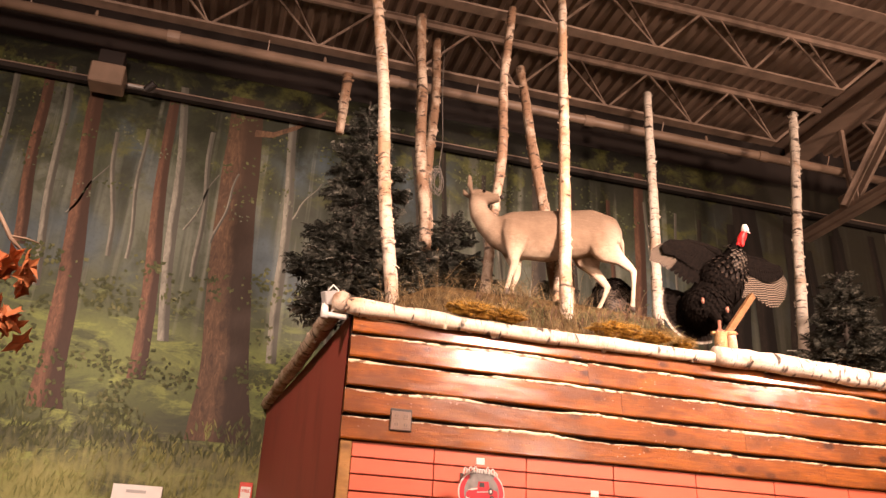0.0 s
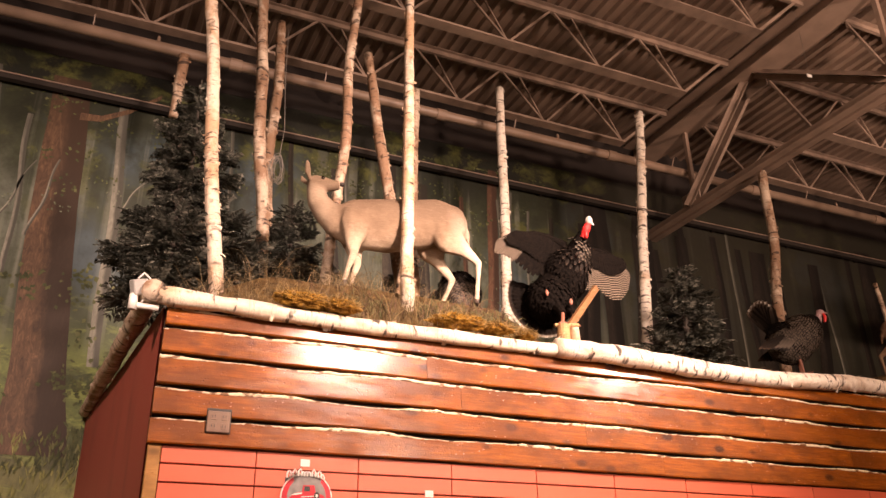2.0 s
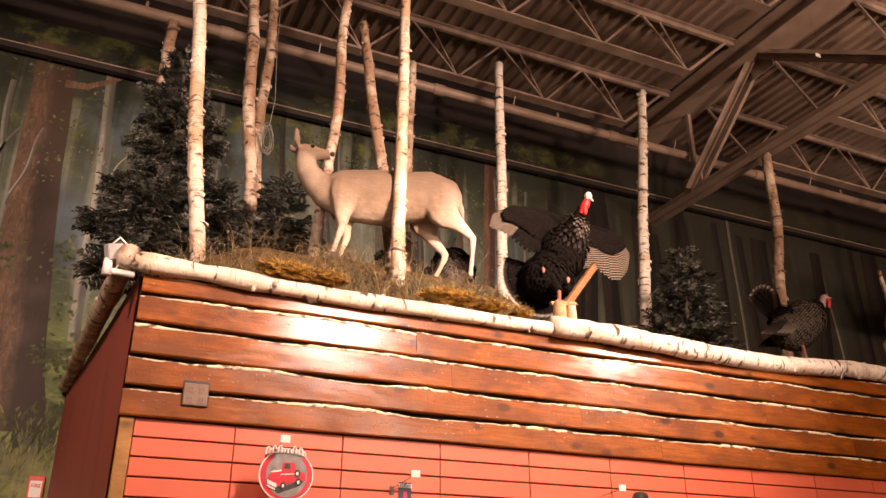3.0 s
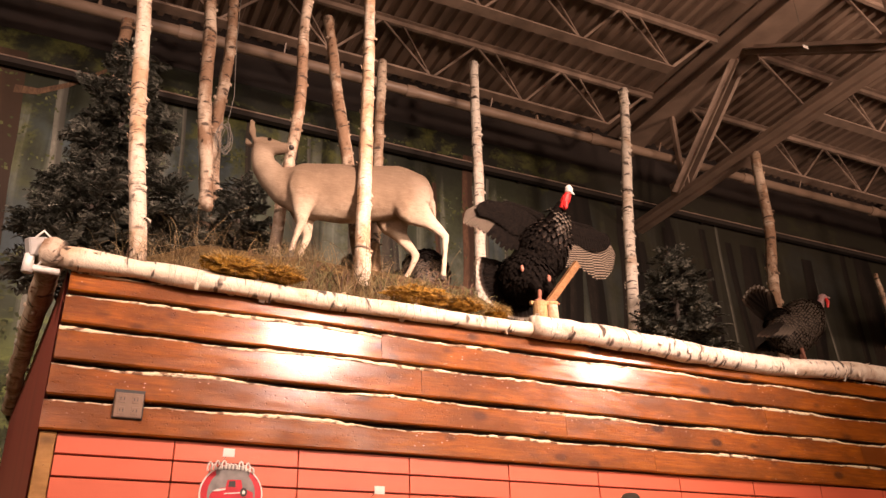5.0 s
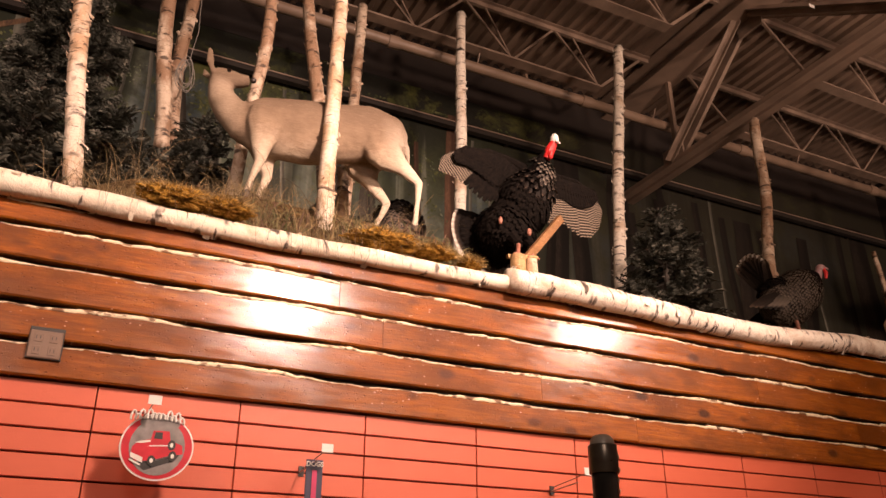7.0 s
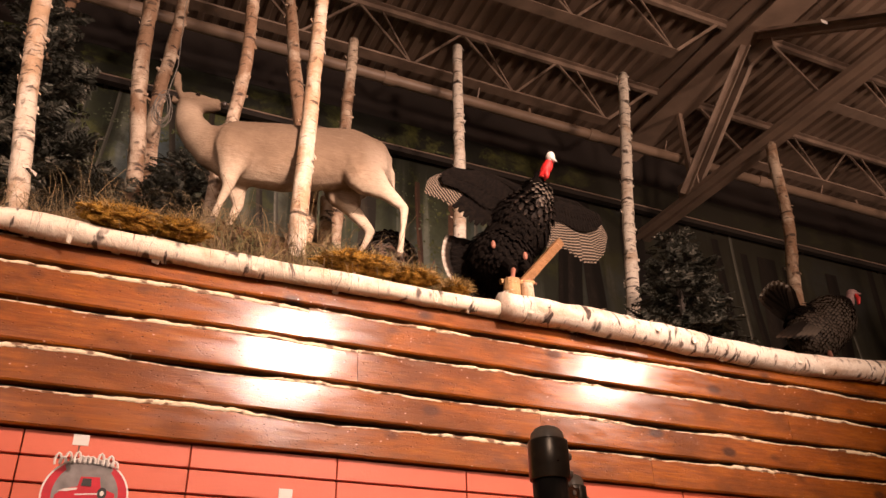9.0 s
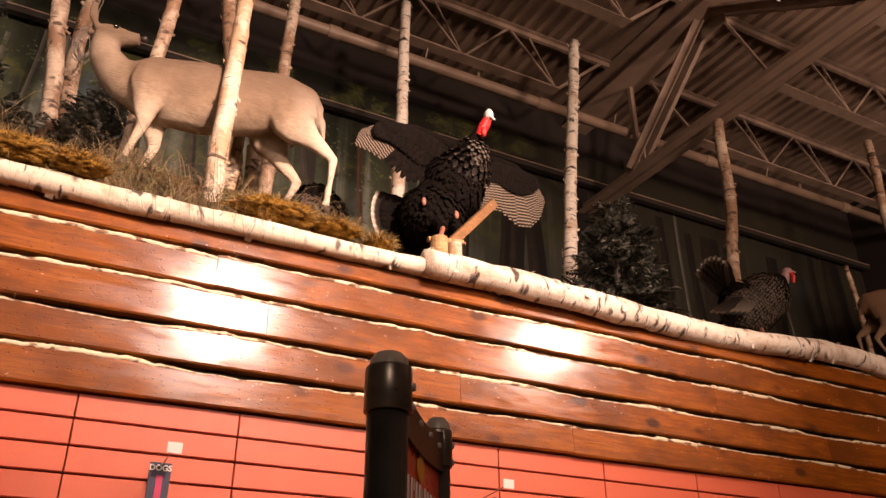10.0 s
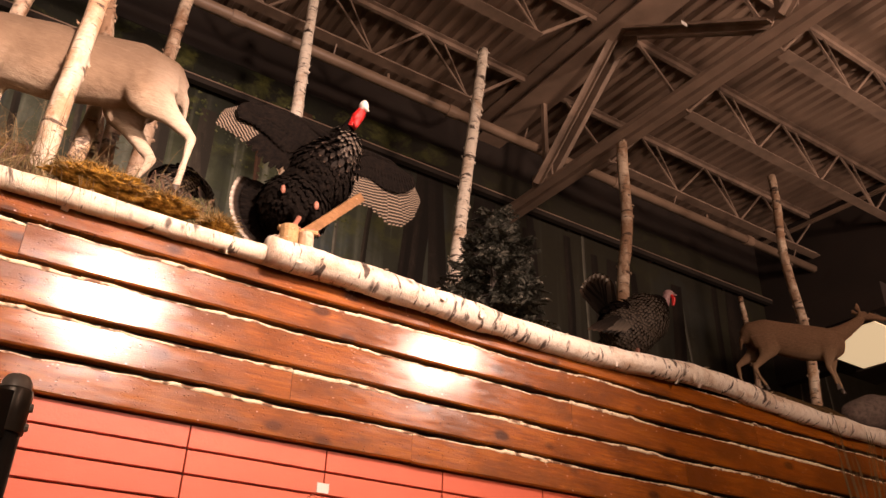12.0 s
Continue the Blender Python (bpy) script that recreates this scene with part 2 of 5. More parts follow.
c = s.mix(s.math("MULTIPLY", s.ramp(s.noise(1.1, (1.2, 1, 0.8), 3), [(0.52, 0.0), (0.66, 0.7)]), mid), c, (0.07, 0.1, 0.12))
# leaf masses under the canopy
high = s.span(s.axis(2), 4.9, 6.0)
leafy = s.noise(2.2, (1, 1, 1.2), 7, 0.68, 0.4)
c = s.mix(s.math("MULTIPLY", s.ramp(leafy, [(0.52, 0.0), (0.62, 0.8)]), high), c, (0.1, 0.108, 0.026))
c = s.mix(s.math("MULTIPLY", s.ramp(s.noise(1.5, (1, 1, 1.1), 8, 0.7), [(0.46, 0.0), (0.6, 0.88)]), high), c, (0.016, 0.019, 0.009))
# shrubs and pools of shade on the forest floor
low = s.math("SUBTRACT", 1.0, s.span(z, 3.7, 4.5))
c = s.mix(s.math("MULTIPLY", s.ramp(s.noise(1.9, (0.8, 1, 1.7), 8, 0.68, 0.5), [(0.5, 0.0), (0.6, 0.85)]), low), c, (0.03, 0.04, 0.014))
c = s.mix(s.math("MULTIPLY", s.ramp(s.noise(3.4, (0.7, 1, 1.8), 8, 0.7, 0.6), [(0.52, 0.0), (0.62, 0.8)]), low), c, (0.2, 0.245, 0.055))
sward = s.math("SUBTRACT", 1.0, s.span(z, 2.6, 2.95))
c = s.mix(s.math("MULTIPLY", s.ramp(s.noise(7, (2.6, 1, 0.5), 6, 0.6), [(0.42, 0.0), (0.62, 0.7)]), sward), c, (0.24, 0.235, 0.075))
c = s.mix(s.ramp(s.noise(26, (1, 1, 1.0), 6, 0.7), [(0.5, 0.0), (0.72, 0.35)]), c, (0.03, 0.034, 0.018))
# paint darkens to the right: darker woods, plus weaker lamplight put into the colour
dim_right = s.ramp(s.span(s.math("ADD", s.axis(0), s.math("MULTIPLY", s.noise(0.8, detail=5), 1.5)), 5.9, 8.0), [(0.0, 0.0), (1.0, 0.85)])
c = s.mix(dim_right, c, (0.024, 0.021, 0.014))
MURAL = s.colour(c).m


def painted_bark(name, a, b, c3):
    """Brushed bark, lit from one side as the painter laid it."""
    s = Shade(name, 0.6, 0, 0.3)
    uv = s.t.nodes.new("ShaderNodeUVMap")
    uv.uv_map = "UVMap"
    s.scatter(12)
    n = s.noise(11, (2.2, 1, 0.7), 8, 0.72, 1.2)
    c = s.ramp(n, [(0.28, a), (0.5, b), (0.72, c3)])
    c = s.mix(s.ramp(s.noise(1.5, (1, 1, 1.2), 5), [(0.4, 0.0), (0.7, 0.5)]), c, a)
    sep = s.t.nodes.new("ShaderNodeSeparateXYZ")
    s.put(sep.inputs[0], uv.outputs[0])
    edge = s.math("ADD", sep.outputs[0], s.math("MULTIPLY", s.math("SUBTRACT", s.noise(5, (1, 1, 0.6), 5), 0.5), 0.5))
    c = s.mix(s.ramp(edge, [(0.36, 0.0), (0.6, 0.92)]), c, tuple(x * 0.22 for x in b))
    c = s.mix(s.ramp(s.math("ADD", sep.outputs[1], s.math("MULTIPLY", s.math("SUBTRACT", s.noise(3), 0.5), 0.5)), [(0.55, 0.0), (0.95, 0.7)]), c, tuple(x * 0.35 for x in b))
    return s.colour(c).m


BARK_RED = painted_bark("painted_red_bark", (0.05, 0.026, 0.017), (0.15, 0.075, 0.043), (0.26, 0.14, 0.08))
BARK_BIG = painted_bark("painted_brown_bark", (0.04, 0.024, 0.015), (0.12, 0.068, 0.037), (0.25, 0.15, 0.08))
BARK_PALE = painted_bark("painted_pale_bark", (0.11, 0.11, 0.085), (0.23, 0.225, 0.18), (0.36, 0.345, 0.28))
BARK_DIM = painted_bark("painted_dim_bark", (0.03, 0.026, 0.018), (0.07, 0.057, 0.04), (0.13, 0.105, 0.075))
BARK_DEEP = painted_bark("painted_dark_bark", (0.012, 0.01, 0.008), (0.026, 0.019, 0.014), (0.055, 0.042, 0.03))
PLEAF = islands("painted_leaves", [(0.0, (0.02, 0.028, 0.009)), (0.5, (0.045, 0.056, 0.016)), (0.85, (0.09, 0.1, 0.032)), (1.0, (0.15, 0.155, 0.07))])
PSPRAY = islands("painted_pale_leaves", [(0.0, (0.05, 0.065, 0.03)), (0.6, (0.1, 0.115, 0.06)), (1.0, (0.2, 0.215, 0.16))])
PGRASS = islands("painted_grass", [(0.0, (0.1, 0.11, 0.03)), (0.5, (0.16, 0.17, 0.05)), (1.0, (0.24, 0.235, 0.08))])


# ---- building ----
def part(name, bm, material, parent=None, label="", smooth=False):
    me = bpy.data.meshes.new(name)
    bmesh.ops.recalc_face_normals(bm, faces=bm.faces)
    bm.to_mesh(me)
    bm.free()
    for m in material if isinstance(material, (list, tuple)) else [material]:
        me.materials.append(m)
    if smooth:
        me.shade_smooth()
    ob = new(name, me)
    if parent is not None:
        ob.parent = parent
    if label:
        ob["label"] = label
    return ob


def thing(name, label, category, group="", kind="", m=None):
    ob = new(name)
    ob.empty_display_size = 0.1
    if m is not None:
        ob.matrix_world = m
    return tagged(ob, label, category, group, kind)


def box(bm, x0, x1, y0, y1, z0, z1, bevel=0.0, mi=0):
    r = bmesh.ops.create_cube(bm, size=1, matrix=Matrix.Translation(((x0 + x1) / 2, (y0 + y1) / 2, (z0 + z1) / 2)) @ Matrix.Diagonal((x1 - x0, y1 - y0, z1 - z0, 1)))
    fs = {f for v in r["verts"] for f in v.link_faces}
    for f in fs:
        f.material_index = mi
    if bevel:
        bmesh.ops.bevel(bm, geom=list({e for f in fs for e in f.edges}), offset=bevel, segments=1, affect="EDGES", material=-1)
    return bm


def boxed(*a, **k):
    return box(bmesh.new(), *a, **k)


def tube(bm, pts, radii, n=10, mi=0, rough=0.0, flat=None, caps=True):
    """A round or oval sweep. radii: numbers, or (across, up) pairs."""
    pts = [Vector(p) for p in pts]
    rings, ref = [], None
    for k, p in enumerate(pts):
        d = (pts[min(k + 1, len(pts) - 1)] - pts[max(k - 1, 0)]).normalized()
        if ref is None:
            ref = Vector(flat) if flat else (Vector((0, 1, 0)) if abs(d.y) < 0.8 else Vector((1, 0, 0)))
        u = (ref - d * ref.dot(d)).normalized()
        if not flat:
            ref = u
        v = d.cross(u)
        r = radii[k]
        a, b = r if isinstance(r, tuple) else (r, r)
        ring = []
        for j in range(n):
            w = 2 * math.pi * j / n
            q = 1 + (rough * noise.noise(p * 9 + Vector((j * 1.7, 0, 0))) if rough else 0)
            ring.append(bm.verts.new(p + u * math.cos(w) * a * q + v * math.sin(w) * b * q))
        rings.append(ring)
    for r0, r1 in zip(rings, rings[1:]):
        for j in range(n):
            bm.faces.new((r0[j], r0[(j + 1) % n], r1[(j + 1) % n], r1[j])).material_index = mi
    if caps:
        bm.faces.new(rings[0][::-1]).material_index = mi
        bm.faces.new(rings[-1]).material_index = mi
    return bm


def bar(bm, a, b, w, h):
    """A square bar from a to b."""
    a, b = Vector(a), Vector(b)
    d = b - a
    m = Matrix.Translation((a + b) / 2) @ d.to_track_quat("X", "Z").to_matrix().to_4x4() @ Matrix.Diagonal((d.length, w, h, 1))
    bmesh.ops.create_cube(bm, size=1, matrix=m)
    return bm


def blade(bm, base, tip, w, bend, mi=0, steps=3):
    """A narrow curved leaf."""
    base, tip = Vector(base), Vector(tip)
    d = tip - base
    side = d.cross(Vector((random.uniform(-1, 1), random.uniform(-1, 1), 0.3))).normalized() * w
    last = None
    for k in range(steps + 1):
        f = k / steps
        p = base + d * f + Vector((0, 0, bend * math.sin(math.pi * f)))
        ww = side * (1 - f * 0.85)
        now = (bm.verts.new(p - ww), bm.verts.new(p + ww))
        if last:
            bm.faces.new((last[0], last[1], now[1], now[0])).material_index = mi
        last = now


def disc(bm, cx, cz, rx, rz, y, depth, n=32):
    """An upright oval plate facing -y."""
    tube(bm, [(cx, y, cz), (cx, y + depth, cz)], [(rx, rz)] * 2, n, flat=(1, 0, 0))
    return bm


def words(name, text, m, size, material, parent=None, depth=0.002):
    cu = bpy.data.curves.new(name, "FONT")
    cu.offset = size * 0.03
    cu.body, cu.size, cu.extrude, cu.align_x, cu.align_y = text, size, depth, "CENTER", "CENTER"
    cu.materials.append(material)
    tmp = new(name, cu)
    me = bpy.data.meshes.new_from_object(tmp.evaluated_get(bpy.context.evaluated_depsgraph_get()))
    bpy.data.objects.remove(tmp)
    ob = new(name, me)
    ob.parent = parent
    ob.matrix_basis = m
    return ob


# ---- structure ----
XW, XE, YS, YN, ROOF = -5.0, 15.0, -8.0, 8.0, 7.56
tagged(part("floor", boxed(XW, XE, YS, YN, -0.2, 0.0), FLOOR), "plain beige shop floor tiles", "floor", kind="structure")
for nm, b in (("wall_south", (XW, XE, YS - 0.2, YS, 0, 8)), ("wall_west", (XW - 0.2, XW, YS, YN, 0, 8)), ("wall_east", (XE, XE + 0.2, YS, YN, 0, 8))):
    tagged(part(nm, boxed(*b), WALLP), "plain tan painted shop wall", "wall", kind="structure")
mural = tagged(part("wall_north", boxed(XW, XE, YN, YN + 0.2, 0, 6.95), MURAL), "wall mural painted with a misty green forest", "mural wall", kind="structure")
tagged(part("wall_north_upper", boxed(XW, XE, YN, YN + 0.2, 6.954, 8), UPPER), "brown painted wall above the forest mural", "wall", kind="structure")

# corrugated roof deck, ribs along y
bm = bmesh.new()
prof = []
x = XW
while x < XE:
    prof += [(x, 0.0), (x + 0.05, 0.0), (x + 0.07, 0.045), (x + 0.13, 0.045)]
    x += 0.152
top = [(bm.verts.new((px, YS, ROOF + pz)), bm.verts.new((px, YN + 0.2, ROOF + pz))) for px, pz in prof]
for a, b in zip(top, top[1:]):
    bm.faces.new((a[0], b[0], b[1], a[1]))
tagged(part("ceiling", bm, DECK), "brown corrugated steel roof deck", "ceiling", kind="structure")
tagged(part("roof_slab", boxed(XW, XE, YS, YN + 0.2, ROOF + 0.06, ROOF + 0.2), UPPER), "roof above the steel deck", "roof", kind="structure")


def painted_trunk(x0, w0, z0, x1, w1, z1, material, k):
    bm = bmesh.new()
    ly = bm.loops.layers.uv.new("UVMap")
    last, n = None, 18
    for i in range(n + 1):
        f = i / n
        x = x0 + (x1 - x0) * f + 0.03 * math.sin(f * 5 + k) * (1 - f) * f * 4
        w = (w0 + (w1 - w0) * f) * (1 + 0.1 * noise.noise(Vector((k * 3.1, f * 6, 0))) + 0.5 * max(0, 0.12 - f) / 0.12 * (0.5 if w0 > 0.2 else 0))
        z = z0 + (z1 - z0) * f
        y = 7.996 - 0.0006 * (k % 7)
        now = (bm.verts.new((x - w / 2, y, z)), bm.verts.new((x + w / 2, y, z)))
        if last:
            fc = bm.faces.new((last[0], last[1], now[1], now[0]))
            for lp, u in zip(fc.loops, (0, 1, 1, 0)):
                lp[ly].uv = (u, f)
        last = now
    return part("painted_trunk", bm, material, mural)


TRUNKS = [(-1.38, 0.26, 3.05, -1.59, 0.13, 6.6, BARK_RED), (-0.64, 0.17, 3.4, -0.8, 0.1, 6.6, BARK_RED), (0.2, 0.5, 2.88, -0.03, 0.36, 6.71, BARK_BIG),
          (-1.71, 0.08, 4.2, -1.89, 0.07, 6.7, BARK_PALE), (-0.46, 0.11, 3.8, -0.72, 0.08, 6.7, BARK_PALE), (0.6, 0.11, 3.7, 0.5, 0.09, 6.6, BARK_PALE),
          (-0.3, 0.05, 4.5, -0.34, 0.05, 6.2, BARK_PALE), (-1.13, 0.05, 4.6, -1.3, 0.045, 6.0, BARK_PALE), (-0.95, 0.04, 4.6, -1.0, 0.04, 6.1, BARK_PALE),
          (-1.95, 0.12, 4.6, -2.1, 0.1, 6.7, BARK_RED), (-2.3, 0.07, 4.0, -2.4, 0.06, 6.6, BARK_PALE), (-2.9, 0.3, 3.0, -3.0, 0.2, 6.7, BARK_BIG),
          (-0.18, 0.035, 4.9, 0.0, 0.02, 5.75, BARK_PALE), (-0.46, 0.03, 5.0, -0.2, 0.015, 5.7, BARK_PALE), (-1.6, 0.03, 5.0, -1.3, 0.015, 5.6, BARK_PALE), (0.62, 0.03, 5.3, 0.9, 0.015, 5.8, BARK_PALE),
          (2.3, 0.03, 4.6, 2.1, 0.02, 5.7, BARK_PALE), (3.35, 0.04, 4.2, 3.45, 0.03, 5.9, BARK_PALE), (4.7, 0.16, 3.6, 4.85, 0.13, 6.7, BARK_RED), (5.15, 0.05, 3.6, 4.9, 0.04, 6.3, BARK_PALE)]
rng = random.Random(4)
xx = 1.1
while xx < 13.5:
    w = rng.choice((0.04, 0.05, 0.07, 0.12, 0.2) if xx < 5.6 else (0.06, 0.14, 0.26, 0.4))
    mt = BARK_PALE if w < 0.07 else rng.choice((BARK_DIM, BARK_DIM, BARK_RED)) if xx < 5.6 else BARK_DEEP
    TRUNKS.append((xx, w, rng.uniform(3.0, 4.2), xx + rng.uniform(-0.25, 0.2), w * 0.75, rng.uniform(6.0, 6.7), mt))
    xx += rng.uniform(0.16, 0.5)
for k, tr in enumerate(TRUNKS):
    painted_trunk(*tr, k)
# the stub branch on the big painted trunk
bm = bmesh.new()
last = None
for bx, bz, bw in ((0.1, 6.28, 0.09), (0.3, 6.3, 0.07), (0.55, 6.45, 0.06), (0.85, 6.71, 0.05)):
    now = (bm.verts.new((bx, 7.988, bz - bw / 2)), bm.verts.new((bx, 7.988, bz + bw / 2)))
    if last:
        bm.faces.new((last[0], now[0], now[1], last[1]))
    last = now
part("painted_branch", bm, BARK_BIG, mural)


def dabs(name, count, x0, x1, z0, z1, size, material, tall, seed):
    """Brush dabs of paint, in clusters."""
    g = random.Random(seed)
    bm = bmesh.new()
    for c in range(count // 14):
        cx, cz = g.uniform(x0, x1), g.triangular(z0, z1, z1 if tall < 1.5 else z0)
        for k in range(14):
            x, zz, a = cx + g.gauss(0, 0.09), min(6.68, cz + g.gauss(0, 0.06)), g.uniform(-0.6, 0.6) if tall > 1.5 else g.uniform(0, 6.28)
            w, h = size * g.uniform(0.4, 1.0), size * tall * g.uniform(0.5, 1.3)
            y = 7.9905 - 0.00005 * (k + c % 40)
            ca, sa = math.cos(a), math.sin(a)
            vs = [bm.verts.new((x + px * w * ca - pz * h * sa, y, zz + px * w * sa + pz * h * ca)) for px, pz in ((-0.5, -0.2), (0.1, -0.5), (0.5, 0.1), (0.0, 0.5))]
            bm.faces.new(vs)
    return tagged(part(name, bm, material, mural), kind="stuff")


dabs("painted_leaves", 900, -3.5, 5.5, 5.3, 6.7, 0.04, PLEAF, 1.0, 1)
dabs("painted_shrubs", 700, -3.5, 1.6, 2.9, 4.6, 0.055, PLEAF, 1.0, 2)
dabs("painted_undergrowth", 600, -3.0, 1.2, 2.9, 3.6, 0.05, PLEAF, 1.0, 6)
dabs("painted_tufts", 900, -3.2, 1.2, 2.78, 3.2, 0.03, PLEAF, 3.0, 8)
dabs("painted_sprays", 420, -2.6, 5.6, 4.7, 6.2, 0.028, PSPRAY, 1.0, 7)
dabs("painted_grass", 3400, -4.0, 1.2, 1.6, 3.12, 0.022, PGRASS, 4.0, 3)

# dark rail along the top of the mural
rail = thing("cable_tray", "dark cable tray with a thin pale edge along the mural", "cable tray")
part("tray", boxed(XW, XE, 7.86, 7.93, 6.47, 6.54), DARK, rail)
part("edge", boxed(XW, XE, 7.852, 7.859, 6.525, 6.536), STEEL, rail)
for k in range(14):
    part("bracket", boxed(XW + 0.7 + 1.4 * k, XW + 0.74 + 1.4 * k, 7.93, 8.0, 6.475, 6.535), DARK, rail)

# pipe under the joists
pipe = thing("ceiling_pipe", "long tan painted pipe hung below the roof joists", "pipe")
part("run", tube(bmesh.new(), [(XW, 7.15, 6.74), (XE, 7.15, 6.74)], [0.055, 0.055], 16), PIPE, pipe, "", True)
for k in range(8):
    part("coupling", tube(bmesh.new(), [(-3.2 + 2.3 * k, 7.15, 6.74), (-3.08 + 2.3 * k, 7.15, 6.74)], [0.066, 0.066], 16), PIPE, pipe)
    part("hanger", bar(bmesh.new(), (-2.2 + 2.3 * k, 7.15, 6.78), (-2.2 + 2.3 * k, 7.09, 6.9), 0.012, 0.012), STEEL, pipe)
    if k < 6:
        part("sprinkler", tube(bmesh.new(), [(-1.6 + 2.3 * k, 7.15, 6.78), (-1.6 + 2.3 * k, 7.15, 6.86)], [0.02, 0.014], 8), PIPE, pipe)


def joist(y, x0, x1, seat0, seat1):
    j = thing("roof_joist", "brown painted open-web steel roof joist", "joist", "roof joists")
    zt, zb = 7.52, 6.92
    for nm, z, up, a, b in (("top_chord", zt + 0.03, -1, x0, x1), ("bottom_chord", zb - 0.03, 1, x0 + seat0, x1 - seat1)):
        sec = [(-0.062, 0), (0.062, 0), (0.062, 0.008), (0.02, 0.008), (0.02, 0.06), (-0.02, 0.06), (-0.02, 0.008), (-0.062, 0.008)]
        bm = bmesh.new()
        ends = [[bm.verts.new((xx, y + py, z + up * pz)) for py, pz in sec] for xx in (a, b)]
        for k in range(8):
            bm.faces.new((ends[0][k], ends[0][(k + 1) % 8], ends[1][(k + 1) % 8], ends[1][k]))
        bm.faces.new(ends[0]), bm.faces.new(ends[1])
        part(nm, bm, STEEL2, j)
    xs = x0 + seat0
    step, up = 0.56, False
    while xs + step < x1 - seat1 + 0.05:
        a, b = (xs, y, zb if not up else zt), (xs + step, y, zt if not up else zb)
        part("web", bar(bmesh.new(), a, b, 0.022, 0.022), STEEL2, j)
        if up:
            part("web", bar(bmesh.new(), (xs + step * 0.42, y, zt), (xs + step, y, zb), 0.016, 0.016), STEEL2, j)
        up = not up
        xs += step
    if seat1:
        part("web", bar(bmesh.new(), (x1 - seat1, y, zb), (x1 - 0.1, y, zt), 0.03, 0.03), STEEL2, j)
    if seat0:
        part("web", bar(bmesh.new(), (x0 + seat0, y, zb), (x0 + 0.1, y, zt), 0.03, 0.03), STEEL2, j)
    return j


for y in (7.07, 5.92, 4.77, 3.62, 2.47):
    joist(y, XW, 6.95, 0, 0.75)
    joist(y, 7.45, XE, 0.75, 0)

# truss girder across the joists
girder = thing("truss_girder", "heavy brown steel truss girder carrying the roof joists", "girder")


def flange(z0, z1, w, x=7.2):
    """An I-section along y, as one closed outline."""
    h, t = w / 2, 0.016
    sec = [(-h, z0), (h, z0), (h, z0 + t), (t / 2, z0 + t), (t / 2, z1 - t), (h, z1 - t), (h, z1), (-h, z1), (-h, z1 - t), (-t / 2, z1 - t), (-t / 2, z0 + t), (-h, z0 + t)]
    bm = bmesh.new()
    ends = [[bm.verts.new((x + px, yy, pz)) for px, pz in sec] for yy in (YS, YN)]
    for k in range(12):
        bm.faces.new((ends[0][k], ends[0][(k + 1) % 12], ends[1][(k + 1) % 12], ends[1][k]))
    bm.faces.new(ends[0]), bm.faces.new(ends[1])
    return bm


bm = flange(7.28, 7.552, 0.36, 7.13)
part("top_chord", bm, STEEL, girder)
for dx, side in ((-0.022, -1), (0.022, 1)):
    bm = bmesh.new()
    sec = [(dx, 6.15), (dx + side * 0.095, 6.15), (dx + side * 0.095, 6.163), (dx + side * 0.013, 6.163), (dx + side * 0.013, 6.275), (dx, 6.275)]
    ends = [[bm.verts.new((7.2 + px, yy, pz)) for px, pz in sec] for yy in (YS, YN)]
    for k in range(6):
        bm.faces.new((ends[0][k], ends[0][(k + 1) % 6], ends[1][(k + 1) % 6], ends[1][k]))
    bm.faces.new(ends[0]), bm.faces.new(ends[1])
    part("bottom_chord", bm, STEEL, girder)
for k, (ya, yb) in enumerate(((7.12, 5.85), (4.2, 5.7), (4.1, 2.85), (1.4, 2.7), (1.3, 0.1))):
    for dx in (-0.045, 0.045):
        bm = bmesh.new()
        bar(bm, (7.2 + dx, ya, 6.26), (7.17 + dx, yb, 7.3), 0.012, 0.11)
        bar(bm, (7.2 + dx * 1.9, ya, 6.26), (7.17 + dx * 1.9, yb, 7.3), 0.07, 0.012)
        part("strut", bm, STEEL2, girder)
for yv in (7.04, 4.15, 1.35):
    part("post", bar(bmesh.new(), (7.2, yv, 6.25), (7.2, yv, 7.29), 0.05, 0.05), STEEL, girder)
for yv in (7.1, 5.78, 4.15, 2.78):
    z0, z1 = (6.17, 6.44) if yv in (7.1, 4.15) else (7.12, 7.3)
    part("gusset", boxed(7.19, 7.21, yv - 0.16, yv + 0.16, z0, z1), STEEL2, girder)

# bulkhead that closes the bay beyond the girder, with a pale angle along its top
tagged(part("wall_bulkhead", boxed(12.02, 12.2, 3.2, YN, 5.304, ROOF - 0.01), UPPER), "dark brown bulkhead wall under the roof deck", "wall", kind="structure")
angle = thing("edge_angle", "thin pale metal angle along the bulkhead top", "angle")
part("leg", boxed(11.98, 12.016, 3.2, 7.9, 7.44, 7.452), PIPE, angle)
part("leg", boxed(12.004, 12.016, 3.2, 7.9, 7.4, 7.439), PIPE, angle)

# small white tag on a wire below the deck
tag = thing("hanging_tag", "small white tag hung on a wire below the roof", "tag")
part("plate", boxed(6.93, 7.0, 4.885, 4.89, 6.66, 6.7, 0.001), WHITE, tag)
part("wire", tube(bmesh.new(), [(6.965, 4.8875, 6.7), (6.965, 4.8875, ROOF)], [0.002, 0.002], 5), WIRE, tag)

